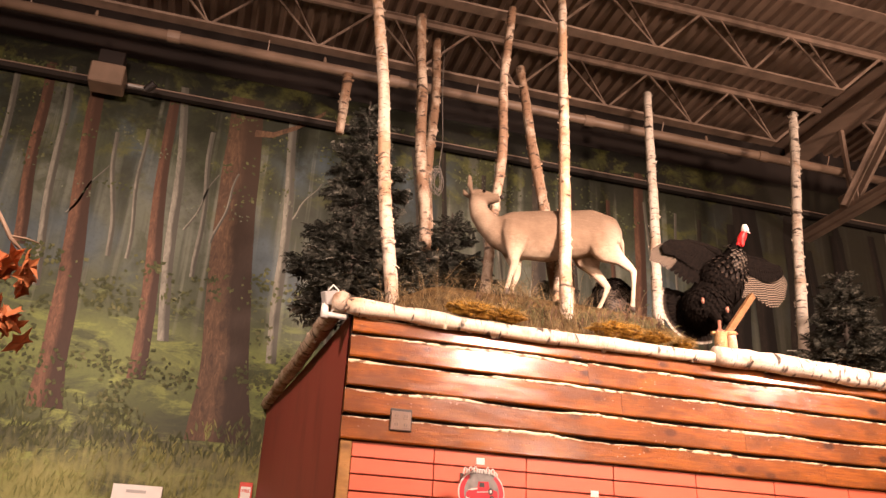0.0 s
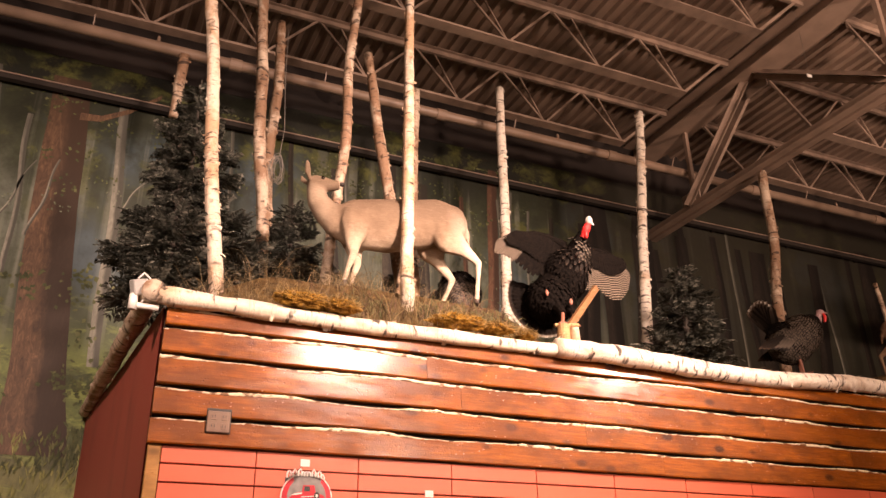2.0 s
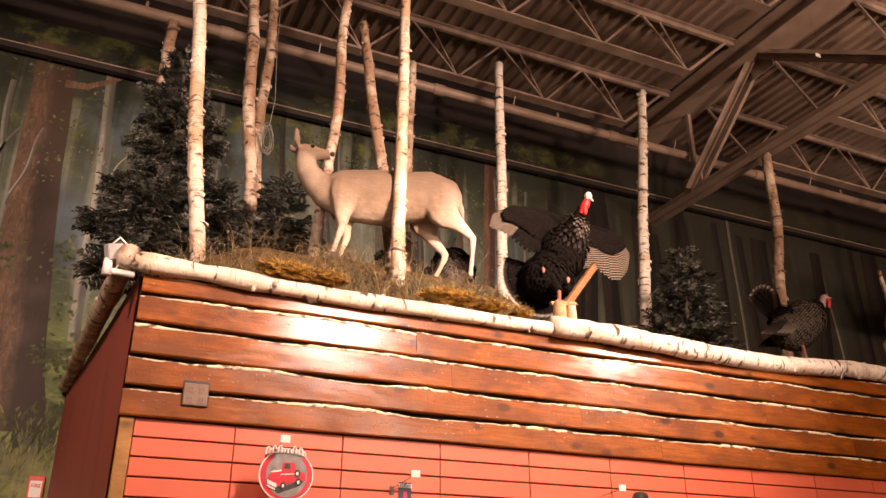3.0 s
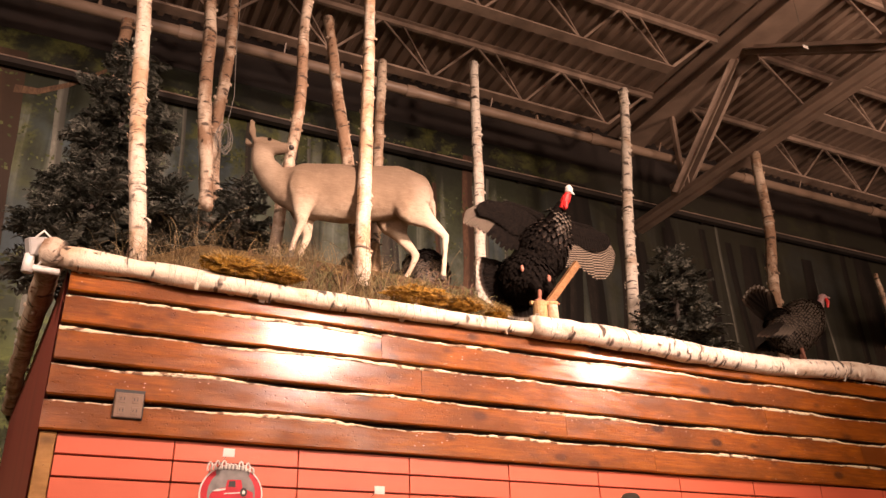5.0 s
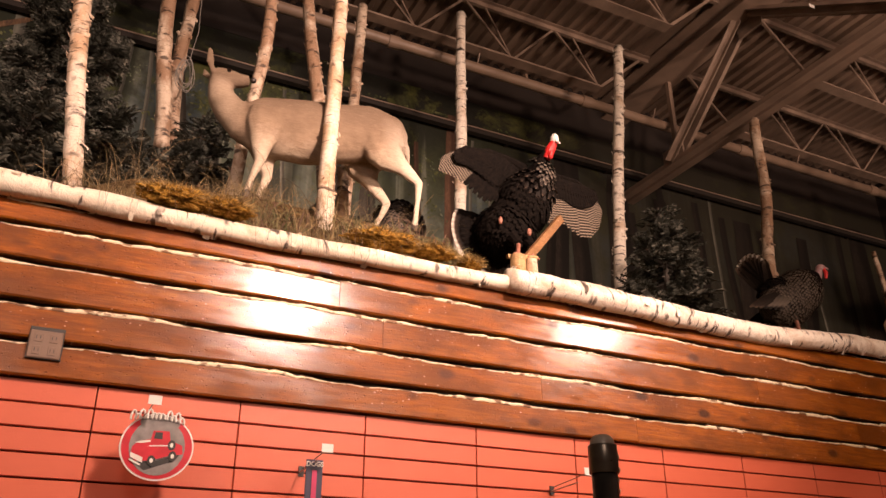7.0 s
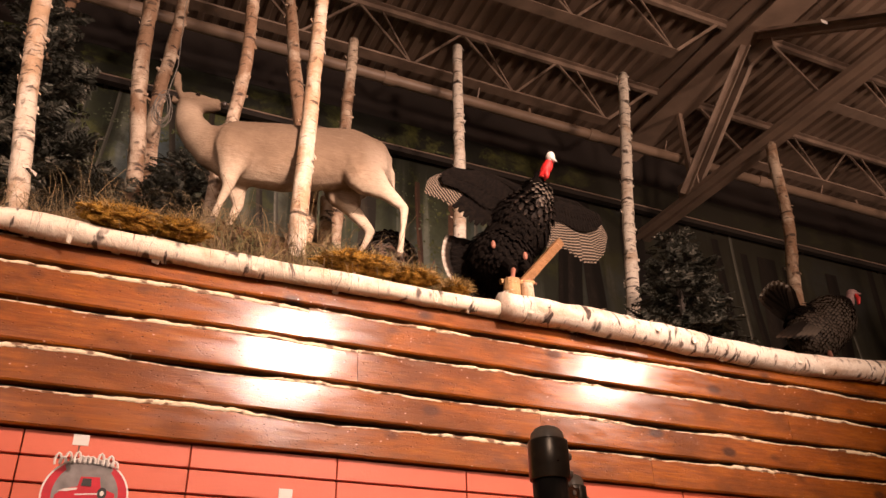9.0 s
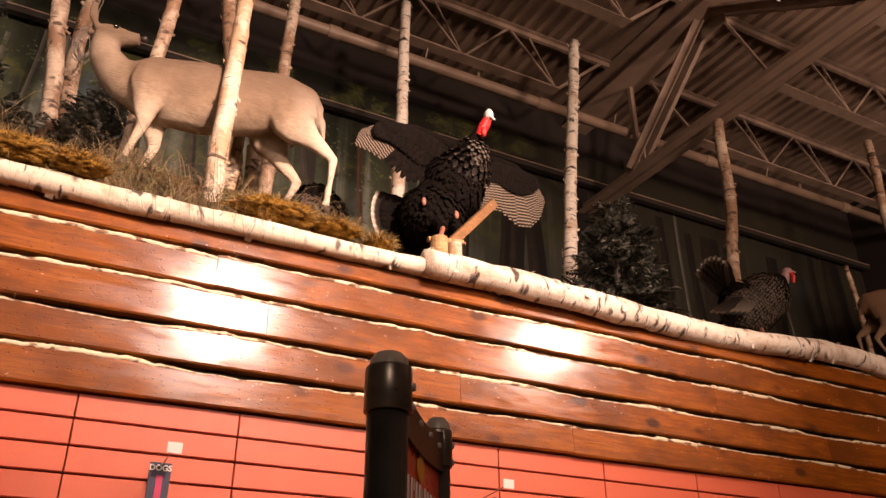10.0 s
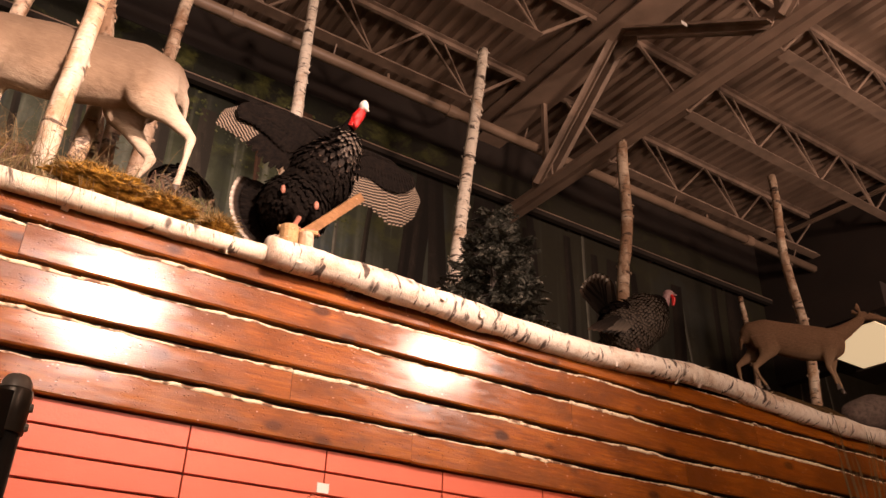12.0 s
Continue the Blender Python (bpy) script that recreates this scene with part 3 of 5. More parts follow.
# ---- the cabin-like display box ----
ZT = 3.23
XR = 13.5
fascia = tagged(part("wall_display", boxed(0.89, XR, 4.80, 4.86, 2.44, ZT), DARK), "dark backing of the stained board fascia", "fascia", kind="structure")
core = tagged(part("wall_display_core", boxed(0.91, XR, 4.865, 7.98, 0, ZT), SIDERED), "body of the display box", "wall", kind="structure")
# red side wall, running back to the mural
bm = bmesh.new()
for z in (0, ZT):
    for p in ((0.875, 4.79), (0.905, 4.862), (0.906, 7.99), (0.62, 7.99)):
        bm.verts.new((*p, z))
bm.verts.ensure_lookup_table()
v = bm.verts
for f in ((0, 1, 2, 3), (7, 6, 5, 4), (0, 4, 5, 1), (1, 5, 6, 2), (2, 6, 7, 3), (3, 7, 4, 0)):
    bm.faces.new([v[k] for k in f])
tagged(part("wall_display_side", bm, SIDERED), "dark red painted side of the display box", "wall", kind="structure")


def board(x0, x1, z0, z1, seed):
    """One lapped board with a wavy live top edge."""
    n = max(4, int((x1 - x0) / 0.014))
    bm, be = bmesh.new(), bmesh.new()
    rows, edge = [], []
    for k in range(n + 1):
        x = x0 + (x1 - x0) * k / n
        w = 0.010 * noise.noise(Vector((x * 2.1, seed * 7.3, 0))) + 0.005 * noise.noise(Vector((x * 11, seed * 3.1, 4)))
        wb = 0.004 * noise.noise(Vector((x * 1.7, seed * 5.7, 9)))
        hole = min(1.15, max(0.02, 0.5 + 2.3 * noise.noise(Vector((x * 1.7, seed * 2.7, 2))) + 0.45 * noise.noise(Vector((x * 13, seed * 1.9, 6)))))
        zt = z1 - 0.027 + w
        ze = zt + 0.015 * hole
        rows.append([bm.verts.new(q) for q in ((x, 4.79, z0 + wb), (x, 4.742, z0 + wb), (x, 4.736, z0 + wb + 0.008), (x, 4.744, zt), (x, 4.79, zt))])
        jag = 0.005 * noise.noise(Vector((x * 38, seed, 1))) + 0.004 * noise.noise(Vector((x * 95, seed, 5)))
        edge.append([be.verts.new(q) for q in ((x, 4.7425, zt - 0.005 + jag), (x, 4.7435 + jag * 0.5, zt + 0.008 * hole), (x, 4.750, ze + jag), (x, 4.79, zt))])
    for rr, b, closed in ((rows, bm, True), (edge, be, False)):
        m = len(rr[0])
        for p, q in zip(rr, rr[1:]):
            for j in range(m):
                b.faces.new((p[j], p[(j + 1) % m], q[(j + 1) % m], q[j]))
        b.faces.new(rr[0][::-1]), b.faces.new(rr[-1])
    ob = part("board", bm, BOARD, fascia, "glossy orange-brown stained board")
    part("live_edge", be, LIVE, ob, "pale ragged sapwood edge", True)


rng = random.Random(11)
LEVELS = (2.441, 2.604, 2.770, 2.951, 3.118, 3.222)
JOINTS = ((4.33, 7.4, 10.2), (3.7, 6.2, 9.2), (2.76, 5.33, 8.3, 11.4), (2.52, 6.9, 9.9), (4.4, 7.9, 11.0))
for r in range(5):
    ends = [0.875 + 0.004 * r] + list(JOINTS[r]) + [XR]
    for k in range(len(ends) - 1):
        board(ends[k] + 0.0008, ends[k + 1] - 0.0008, LEVELS[r], LEVELS[r + 1] + (0.02 if r == 4 else 0), r * 9 + k + 1)

# oak corner trim beside the slats
tagged(part("trim", boxed(0.885, 0.955, 4.762, 4.80, 0, 2.437, 0.004), OAK), "golden oak corner trim", "trim", kind="structure")

# slat wall
slatwall = tagged(part("wall_slats", boxed(0.957, XR, 4.795, 4.86, 0, 2.437), DARKRED), "red slatted shop display wall", "slat wall", kind="structure")
XS = [0.957] + [0.866 + 0.61 * k for k in range(1, 21)]
meshes = {}
rest = bmesh.new()
for row in range(24):
    z1 = 2.436 - 0.0995 * row
    z0 = z1 - 0.0905
    for k in range(len(XS) - 1):
        w = XS[k + 1] - XS[k] - 0.005
        if row < 12:
            key = round(w, 3)
            if key not in meshes:
                bm = boxed(0, w, -0.012, 0.012, 0, 0.0905, 0.002)
                ob = part("slat", bm, SLAT, slatwall)
                meshes[key] = ob.data
            else:
                ob = new("slat", meshes[key])
                ob.parent = slatwall
            ob.location = (XS[k] + 0.0025, 4.784, z0)
        else:
            box(rest, XS[k] + 0.0025, XS[k + 1] - 0.0025, 4.772, 4.794, z0, z1)
tagged(part("lower_slats", rest, SLAT, slatwall), kind="stuff")


# ---- birch logs and poles ----
def birch_pole(name, a, b, r0, r1, seed, material, label, category, group, stubs=5, wob=0.02, n=12, sag=0.0):
    """A trunk from a to b, built along its own z axis."""
    a, b = Vector(a), Vector(b)
    d = b - a
    g = random.Random(seed)
    bm = bmesh.new()
    m = max(8, int(d.length / 0.09))
    turn = d.to_track_quat("Z", "Y").to_matrix()
    drop = turn.inverted() @ Vector((0, 0, -sag))
    pts, rad = [], []
    for k in range(m + 1):
        f = k / m
        h = f * d.length
        e = math.sin(math.pi * f)
        pts.append((wob * 2 * noise.noise(Vector((seed * 3.3, h * 0.8, 0))) * e + 0.004 * noise.noise(Vector((h * 6, seed, 3))), wob * 2 * noise.noise(Vector((seed * 3.3, h * 0.8, 7))) * e, h))
        pts[-1] = (pts[-1][0] + drop.x * e, pts[-1][1] + drop.y * e, h)
        rad.append((r0 + (r1 - r0) * f) * (1 + (0.10 if abs(d.z) > 1 else 0.2) * noise.noise(Vector((h * 4, seed, 5)))))
    tube(bm, pts, rad, n, rough=0.14)
    for k in range(int(d.length * (30 if abs(d.z) > 1 or stubs else 10))):
        i = g.randrange(0, m)
        w = g.uniform(0, 6.28)
        o, t = Vector((math.cos(w), math.sin(w), 0)), Vector((-math.sin(w), math.cos(w), 0))
        p = Vector(pts[i]) + Vector((0, 0, g.uniform(0, 0.09))) + o * rad[i] * 0.97
        L, h, lift = g.uniform(0.012, 0.042), g.uniform(0.008, 0.03), g.uniform(0.001, 0.011)
        bm.faces.new([bm.verts.new(q) for q in (p, p + t * L + o * lift * 0.6, p + t * L * 1.1 + o * lift + Vector((0, 0, h)), p + Vector((0, 0, h * 1.2)))])
    for k in range(stubs):
        i = g.randrange(1, m)
        w = g.uniform(0, 6.28)
        p = Vector(pts[i])
        o = Vector((math.cos(w), math.sin(w), g.uniform(0.2, 0.8)))
        L = g.uniform(0.003, 0.016) + rad[i]
        tube(bm, [p, p + o * L], [rad[i] * 0.4, rad[i] * 0.24], 6)
    ob = part(name, bm, material, None, "", True)
    ob.matrix_world = Matrix.Translation(a) @ d.to_track_quat("Z", "Y").to_matrix().to_4x4()
    return tagged(ob, label, category, group)


LOGL = "white birch log laid along the top edge of the display box"
birch_pole("birch_log", (0.83, 4.715, 3.275), (3.53, 4.72, 3.25), 0.054, 0.043, 3, CREAM, LOGL, "log", "edge logs", 0, 0.02, 16, 0.03)
birch_pole("birch_log", (3.48, 4.69, 3.258), (9.0, 4.715, 3.262), 0.072, 0.058, 5, WHITEBIRCH, LOGL, "log", "edge logs", 0, 0.03, 16)
birch_pole("birch_log", (8.95, 4.71, 3.262), (XR, 4.71, 3.26), 0.06, 0.055, 6, WHITEBIRCH, LOGL, "log", "edge logs", 0, 0.03, 16)
birch_pole("birch_log", (0.80, 4.66, 3.285), (0.60, 7.9, 3.27), 0.062, 0.05, 8, BIRCH_TAN, "peeling tan birch log along the side edge of the display box", "log", "edge logs", 8, 0.03, 14)

GROUND = 3.40


def pole(x, y, sx, sy, ztop, r0, r1, seed, material, label, stubs=6, wob=0.02):
    a = (x + sx * (GROUND - 3.5), y + sy * (GROUND - 3.5), GROUND)
    b = (x + sx * (ztop - 3.5), y + sy * (ztop - 3.5), ztop)
    return birch_pole("birch_pole", a, b, r0, r1, seed, material, label, "pole", "birch poles", stubs, wob)


W = "bare upright white birch pole in the woodland display"
T = "bare upright peeling tan birch pole in the woodland display"
pole(1.214, 5.146, -0.112, 0.036, 7.2, 0.05, 0.042, 21, BIRCH, W, 4, 0.025)
pole(1.72, 6.3, -0.06, -0.03, 6.9, 0.055, 0.05, 22, BIRCH_TAN, T, 9, 0.04)
pole(1.79, 6.464, 0.0, 0.05, 7.0, 0.055, 0.045, 23, BIRCH_TAN, T, 9, 0.04)
pole(2.093, 5.842, 0.062, -0.03, 6.85, 0.045, 0.04, 24, BIRCH_TAN, T, 8, 0.04)
pole(2.837, 5.856, -0.099, 0.1, 6.5, 0.06, 0.042, 25, BIRCH_TAN, T, 9, 0.03)
pole(2.511, 5.056, 0.041, 0.09, 6.75, 0.052, 0.037, 26, BIRCH, W, 1, 0.02)
pole(3.088, 6.445, 0.049, 0.062, 6.6, 0.055, 0.045, 27, BIRCH_TAN, T, 8, 0.04)
pole(4.175, 6.6, 0.03, 0.03, 6.95, 0.06, 0.045, 28, WHITEBIRCH, W, 5, 0.01)
pole(5.32, 6.035, 0.138, 0.048, 6.7, 0.056, 0.045, 29, WHITEBIRCH, W, 10, 0.02)
pole(6.949, 5.928, 0.091, 0.0, 6.1, 0.055, 0.05, 30, BIRCH_TAN, T, 8, 0.04)
pole(9.698, 6.034, -0.012, 0.0, 6.75, 0.05, 0.045, 31, BIRCH_TAN, T, 9, 0.05)
pole(9.3, 6.3, -0.1, 0.0, 5.2, 0.03, 0.025, 32, BIRCH_TAN, T, 5)
pole(9.45, 5.9, 0.1, 0.0, 4.6, 0.05, 0.045, 33, BIRCH, W, 4)
pole(2.68, 5.62, 0.05, 0.0, 4.35, 0.045, 0.04, 34, BIRCH, W, 2)
pole(2.85, 5.75, -0.02, 0.0, 4.35, 0.045, 0.04, 35, BIRCH, W, 2)
birch_pole("birch_stub", (0.93, 7.1, 5.95), (0.96, 7.12, 6.69), 0.045, 0.05, 36, BIRCH_TAN, "short hanging stub of a birch pole", "pole", "birch poles", 3)

# woodland ground on the box
def hill(x, y):
    f = min(1, max(0, (y - 4.74) / 0.5))
    if x < 3.3:
        h = 0.36 * min(1.0, max(0.0, (x - 0.92) / 0.6))
    elif x < 7:
        h = max(0.36 * max(0.0, 1 - (x - 3.3) / 0.5), 0.17 * min(1.0, max(0.0, (x - 5.7) / 0.5)))
    else:
        h = 0.17 + 0.12 * min(1.0, (x - 7) / 0.6)
    return 3.24 + f * f * (3 - 2 * f) * (0.10 + h)


bm = bmesh.new()
NX, NY = 130, 22
grid = []
for i in range(NX + 1):
    x = 0.9 + (XR - 0.92) * i / NX
    row = []
    for j in range(NY + 1):
        y = 4.72 + 3.25 * (j / NY) ** 1.5
        f = min(1, max(0, (y - 4.74) / 0.45))
        row.append(bm.verts.new((x, y, hill(x, y) + 0.03 * noise.noise(Vector((x * 4, y * 4, 0))) * f)))
    grid.append(row)
for a, b in zip(grid, grid[1:]):
    for j in range(NY):
        bm.faces.new((a[j], b[j], b[j + 1], a[j + 1]))
tagged(part("ground", bm, LITTER, None, "", True), "brown leaf litter on top of the display box", "ground", kind="structure")


def moss(cx, cy, cz, rx, ry, rz, seed):
    bm = bmesh.new()
    bmesh.ops.create_icosphere(bm, subdivisions=5, radius=1)
    for v in bm.verts:
        q = v.co.copy()
        k = 1 + 0.3 * noise.noise(q * 2.2 + Vector((seed, 0, 0))) + 0.22 * noise.noise(q * 7 + Vector((0, seed, 0))) + 0.14 * noise.noise(q * 19)
        v.co = Vector((cx + q.x * rx * k, cy + q.y * ry * k, cz + q.z * rz * k))
    return tagged(part("moss_patch", bm, MOSS, None, "", True), "cushion of dried ochre moss on the log edge", "moss", "moss patches")


MOSSES = ((1.66, 4.695, 3.328, 0.16, 0.07, 0.05), (1.9, 4.69, 3.318, 0.12, 0.065, 0.04), (2.74, 4.75, 3.345, 0.2, 0.09, 0.045), (3.03, 4.76, 3.335, 0.12, 0.08, 0.035), (3.26, 4.765, 3.315, 0.07, 0.06, 0.03))
random.seed(31)
for k, (mx, my, mz, rx, ry, rz) in enumerate(MOSSES):
    my, mz = my - 0.025, mz + 0.012
    pad = moss(mx, my, mz, rx, ry, rz, k + 1)
    fz = bmesh.new()
    for q in range(900):
        a, h = random.uniform(0, 6.28), random.uniform(-0.3, 1)
        r = math.sqrt(max(0, 1 - h * h))
        o = Vector((r * math.cos(a), r * math.sin(a), h))
        p = Vector((mx + o.x * rx, my + o.y * ry, mz + o.z * rz))
        L = random.uniform(0.01, 0.035)
        blade(fz, p, p + Vector((o.x + random.uniform(-0.8, 0.8), o.y - 0.2 + random.uniform(-0.5, 0.5), o.z + random.uniform(-0.6, 0.5))) * L, 0.0022, 0.004, 0, 2)
    tagged(part("fuzz", fz, MOSSFUZZ, pad), kind="stuff")


def tufts(name, spots, count, height, spread, width, material, label, seed):
    random.seed(seed)
    bm = bmesh.new()
    for cx, cy in spots:
        for k in range(count):
            x, y = cx + random.gauss(0, spread), cy + random.gauss(0, spread * 0.5)
            z = hill(x, y) - 0.01
            h = height * random.uniform(0.4, 1.1)
            a = random.uniform(0, 6.28)
            reach = h * random.uniform(0.2, 1.5)
            blade(bm, (x, y, z), (x + math.cos(a) * reach, y + math.sin(a) * reach * 0.5, z + h * random.uniform(0.05, 0.9)), width * random.uniform(0.6, 1.2), h * random.uniform(0.2, 0.7), 0, 5)
    return tagged(part(name, bm, material), label, "grass", kind="stuff")


tufts("dry_grass", [(1.15, 4.95), (1.35, 4.95), (1.55, 4.95), (1.8, 4.95), (2.05, 4.95), (2.3, 4.92), (2.5, 4.95), (2.7, 4.95), (2.95, 4.95)], 85, 0.2, 0.15, 0.002, GRASS, "tangled dry grass along the log edge", 5)
tufts("dry_grass", [(1.3, 4.97), (1.6, 4.95), (2.1, 4.95), (2.4, 4.95), (2.75, 4.97)], 42, 0.42, 0.14, 0.0016, GRASS, "long arching dry grass at the birch pole", 6)
tufts("green_sprig", [(2.6, 5.0), (2.85, 5.0), (3.1, 4.98), (3.25, 4.95), (2.2, 4.98)], 110, 0.13, 0.08, 0.004, SPRIG, "low green sprigs under the deer", 7)
tufts("red_sprig", [(1.12, 4.97), (1.9, 5.0), (2.25, 5.0), (2.45, 5.0), (2.8, 5.02), (3.02, 5.05), (3.2, 5.0)], 32, 0.14, 0.1, 0.006, REDLEAF, "dry reddish brown leaf sprigs by the poles", 8)
tufts("dry_grass", [(5.75, 4.82), (5.9, 4.82)], 50, 0.14, 0.1, 0.002, GRASS, "small tuft of dry grass behind the log", 9)

tufts("dry_grass", [(2.05, 5.2), (2.2, 5.22), (2.3, 5.3)], 90, 0.17, 0.1, 0.002, GRASS, "dry grass round the front hooves of the doe", 10)

# grass strands hanging over the boards
random.seed(12)
bm = bmesh.new()
for k in range(48):
    x = random.choice((1.5, 2.1, 2.3, 2.6)) + random.gauss(0, 0.16)
    blade(bm, (x, 4.61, 3.3), (x + random.uniform(-0.05, 0.05), 4.62, 3.3 - random.uniform(0.08, 0.22)), 0.0012, 0.0, 0, 2)
tagged(part("hanging_grass", bm, GRASS), "dry grass strands hanging over the log", "grass", kind="stuff")


def conifer(x, y, z0, z1, radius, seed, fronds, label, size=0.13):
    """A trunk, upswept boughs, and flat feathery fronds along them."""
    g = random.Random(seed)
    t = thing("artificial_fir", label, "fir tree", "artificial firs")
    part("trunk", tube(bmesh.new(), [(x, y, z0), (x, y, (z0 + z1) / 2), (x, y, z1)], [0.03, 0.022, 0.006], 8), DARKTWIG, t)
    bt, bl = bmesh.new(), bmesh.new()
    nb = 54
    for k in range(nb):
        f = (k + 0.5) / nb
        z = z0 + (z1 - z0) * (0.02 + 0.93 * f)
        R = radius * (1 - f) ** 0.7 * g.uniform(0.6, 1.18) + 0.04
        a = k * 2.4 + g.uniform(-0.4, 0.4)
        base = Vector((x, y, z))
        tip = Vector((x + math.cos(a) * R, y + math.sin(a) * R, z + R * g.uniform(0.05, 0.5)))
        tube(bt, [base, base.lerp(tip, 0.5) - Vector((0, 0, 0.03)), tip], [0.008, 0.005, 0.002], 5)
        for q in range(max(5, int(1.7 * fronds * (0.25 + 1.3 * (1 - f)) / nb))):
            h = g.uniform(0.25, 1.0)
            p = base.lerp(tip, h) + Vector((g.gauss(0, 0.02), g.gauss(0, 0.02), g.gauss(0, 0.02)))
            w = a + g.choice((-1, 1)) * g.uniform(0.1, 1.1)
            L = size * g.uniform(0.55, 1.25) * (1.15 - 0.45 * f)
            o = Vector((math.cos(w), math.sin(w), g.uniform(-0.35, 0.75))).normalized()
            sd = o.cross(Vector((g.uniform(-0.5, 0.5), g.uniform(-0.5, 0.5), 1))).normalized()
            dn = Vector((0, 0, -0.18 * L))
            rib = [bl.verts.new(p + o * L * i / 5 + dn * (i / 5) ** 2) for i in range(6)]
            for i in range(5):
                l = L * (0.5 - 0.06 * i)
                for sg in (-1, 1):
                    u = (o * 0.75 + sd * sg * 0.8)
                    c = rib[i].co + u * l * 0.5
                    wd = (o - sd * sg * 0.4) * l * 0.25
                    bl.faces.new((rib[i], bl.verts.new(c - wd), bl.verts.new(rib[i].co + u * l + dn * 0.5), bl.verts.new(c + wd)))
            bl.faces.new((rib[4], bl.verts.new(rib[4].co + o * L * 0.15 + sd * 0.007), rib[5], bl.verts.new(rib[4].co + o * L * 0.15 - sd * 0.007)))
    tagged(part("branching", bt, DARKTWIG, t), kind="stuff")
    tagged(part("foliage", bl, FIR, t), kind="stuff")
    return t


FL = "dark artificial fir with dusty pale-tipped foliage"
conifer(1.02, 5.75, 3.55, 5.5, 0.5, 41, 1500, FL)
conifer(0.92, 5.35, 3.3, 4.4, 0.32, 45, 500, "low dark artificial fir at the corner of the display box")
conifer(1.95, 6.3, 3.6, 4.85, 0.4, 42, 800, FL)
conifer(1.5, 5.9, 3.6, 4.3, 0.34, 47, 450, FL)
conifer(5.25, 5.35, 3.35, 4.42, 0.36, 43, 620, "small grey-green artificial fir behind the log")
conifer(2.9, 6.2, 3.6, 4.3, 0.3, 46, 300, FL)


# ---- mounted animals, each one plain shape ----
s = Shade("deer_coat", 0.85, 0, 0.2)
n1 = s.noise(6, (1, 1, 1.3), detail=8, rough=0.65)
hair = s.noise(110, (0.5, 1, 1.2), 4, 0.6)
z = s.math("ADD", s.axis(2), s.math("MULTIPLY", s.math("SUBTRACT", n1, 0.5), 0.3))
coat = s.ramp(s.span(z, 0.0, 0.95), [(0.0, (0.54, 0.43, 0.32)), (0.3, (0.46, 0.35, 0.245)), (0.42, (0.34, 0.245, 0.165)), (0.54, (0.23, 0.16, 0.105)), (0.68, (0.175, 0.12, 0.08)), (0.82, (0.14, 0.095, 0.063)), (0.95, (0.17, 0.12, 0.08))])
rear = s.math("MULTIPLY", s.span(s.axis(0), 0.26, 0.5), s.math("SUBTRACT", 1.0, s.span(s.axis(2), 0.5, 0.78)))
coat = s.mix(s.math("MULTIPLY", rear, 0.85), coat, (0.68, 0.58, 0.46))
belly = s.math("SUBTRACT", 1.0, s.span(z, 0.3, 0.46))
coat = s.mix(s.math("MULTIPLY", belly, 0.6), coat, (0.62, 0.52, 0.4))
throat = s.math("MULTIPLY", s.math("SUBTRACT", 1.0, s.span(s.axis(0), -0.66, -0.56)), s.math("SUBTRACT", 1.0, s.span(s.axis(2), 0.78, 0.86)))
coat = s.mix(s.math("MULTIPLY", throat, 0.5), coat, (0.46, 0.36, 0.26))
strand = s.noise(70, (0.3, 1, 1.5), 5, 0.65, 0.6)
coat = s.mix(s.ramp(strand, [(0.45, 0.0), (0.72, 0.3)]), coat, (0.11, 0.07, 0.042))
coat = s.mix(s.ramp(s.noise(60, (0.25, 1, 1.5), 4, 0.6), [(0.55, 0.0), (0.8, 0.2)]), coat, (0.5, 0.39, 0.28))
coat = s.mix(s.ramp(s.noise(5, (1, 1, 1), 5, 0.6), [(0.45, 0.0), (0.7, 0.4)]), coat, (0.115, 0.075, 0.048))
DEER = s.colour(coat).bump(s.math("ADD", strand, s.math("MULTIPLY", hair, 0.5)), 0.006, 0.8).m
s = Shade("deer_brown_coat", 0.85, 0, 0.2)
hair = s.noise(60, (0.5, 1, 2.4), 4, 0.6)
low = s.math("SUBTRACT", 1.0, s.span(s.math("ADD", s.axis(2), s.math("MULTIPLY", s.noise(7), 0.2)), 0.3, 0.6))
c = s.mix(s.ramp(hair, [(0.3, 0.0), (0.7, 0.6)]), (0.11, 0.062, 0.034), (0.22, 0.13, 0.075))
DEER2 = s.colour(s.mix(s.math("MULTIPLY", low, 0.5), c, (0.34, 0.24, 0.15))).bump(hair, 0.006, 0.7).m
GLASSEYE = plain("glass_eye", (0.012, 0.008, 0.006), 0.08)
NOSE = plain("dark_nose", (0.03, 0.022, 0.018), 0.45)
HOOF = plain("hoof", (0.06, 0.045, 0.035), 0.5)
WHITEHAIR = plain("white_hair", (0.66, 0.6, 0.5), 0.9, 0, 0.1, 40, 0.003)


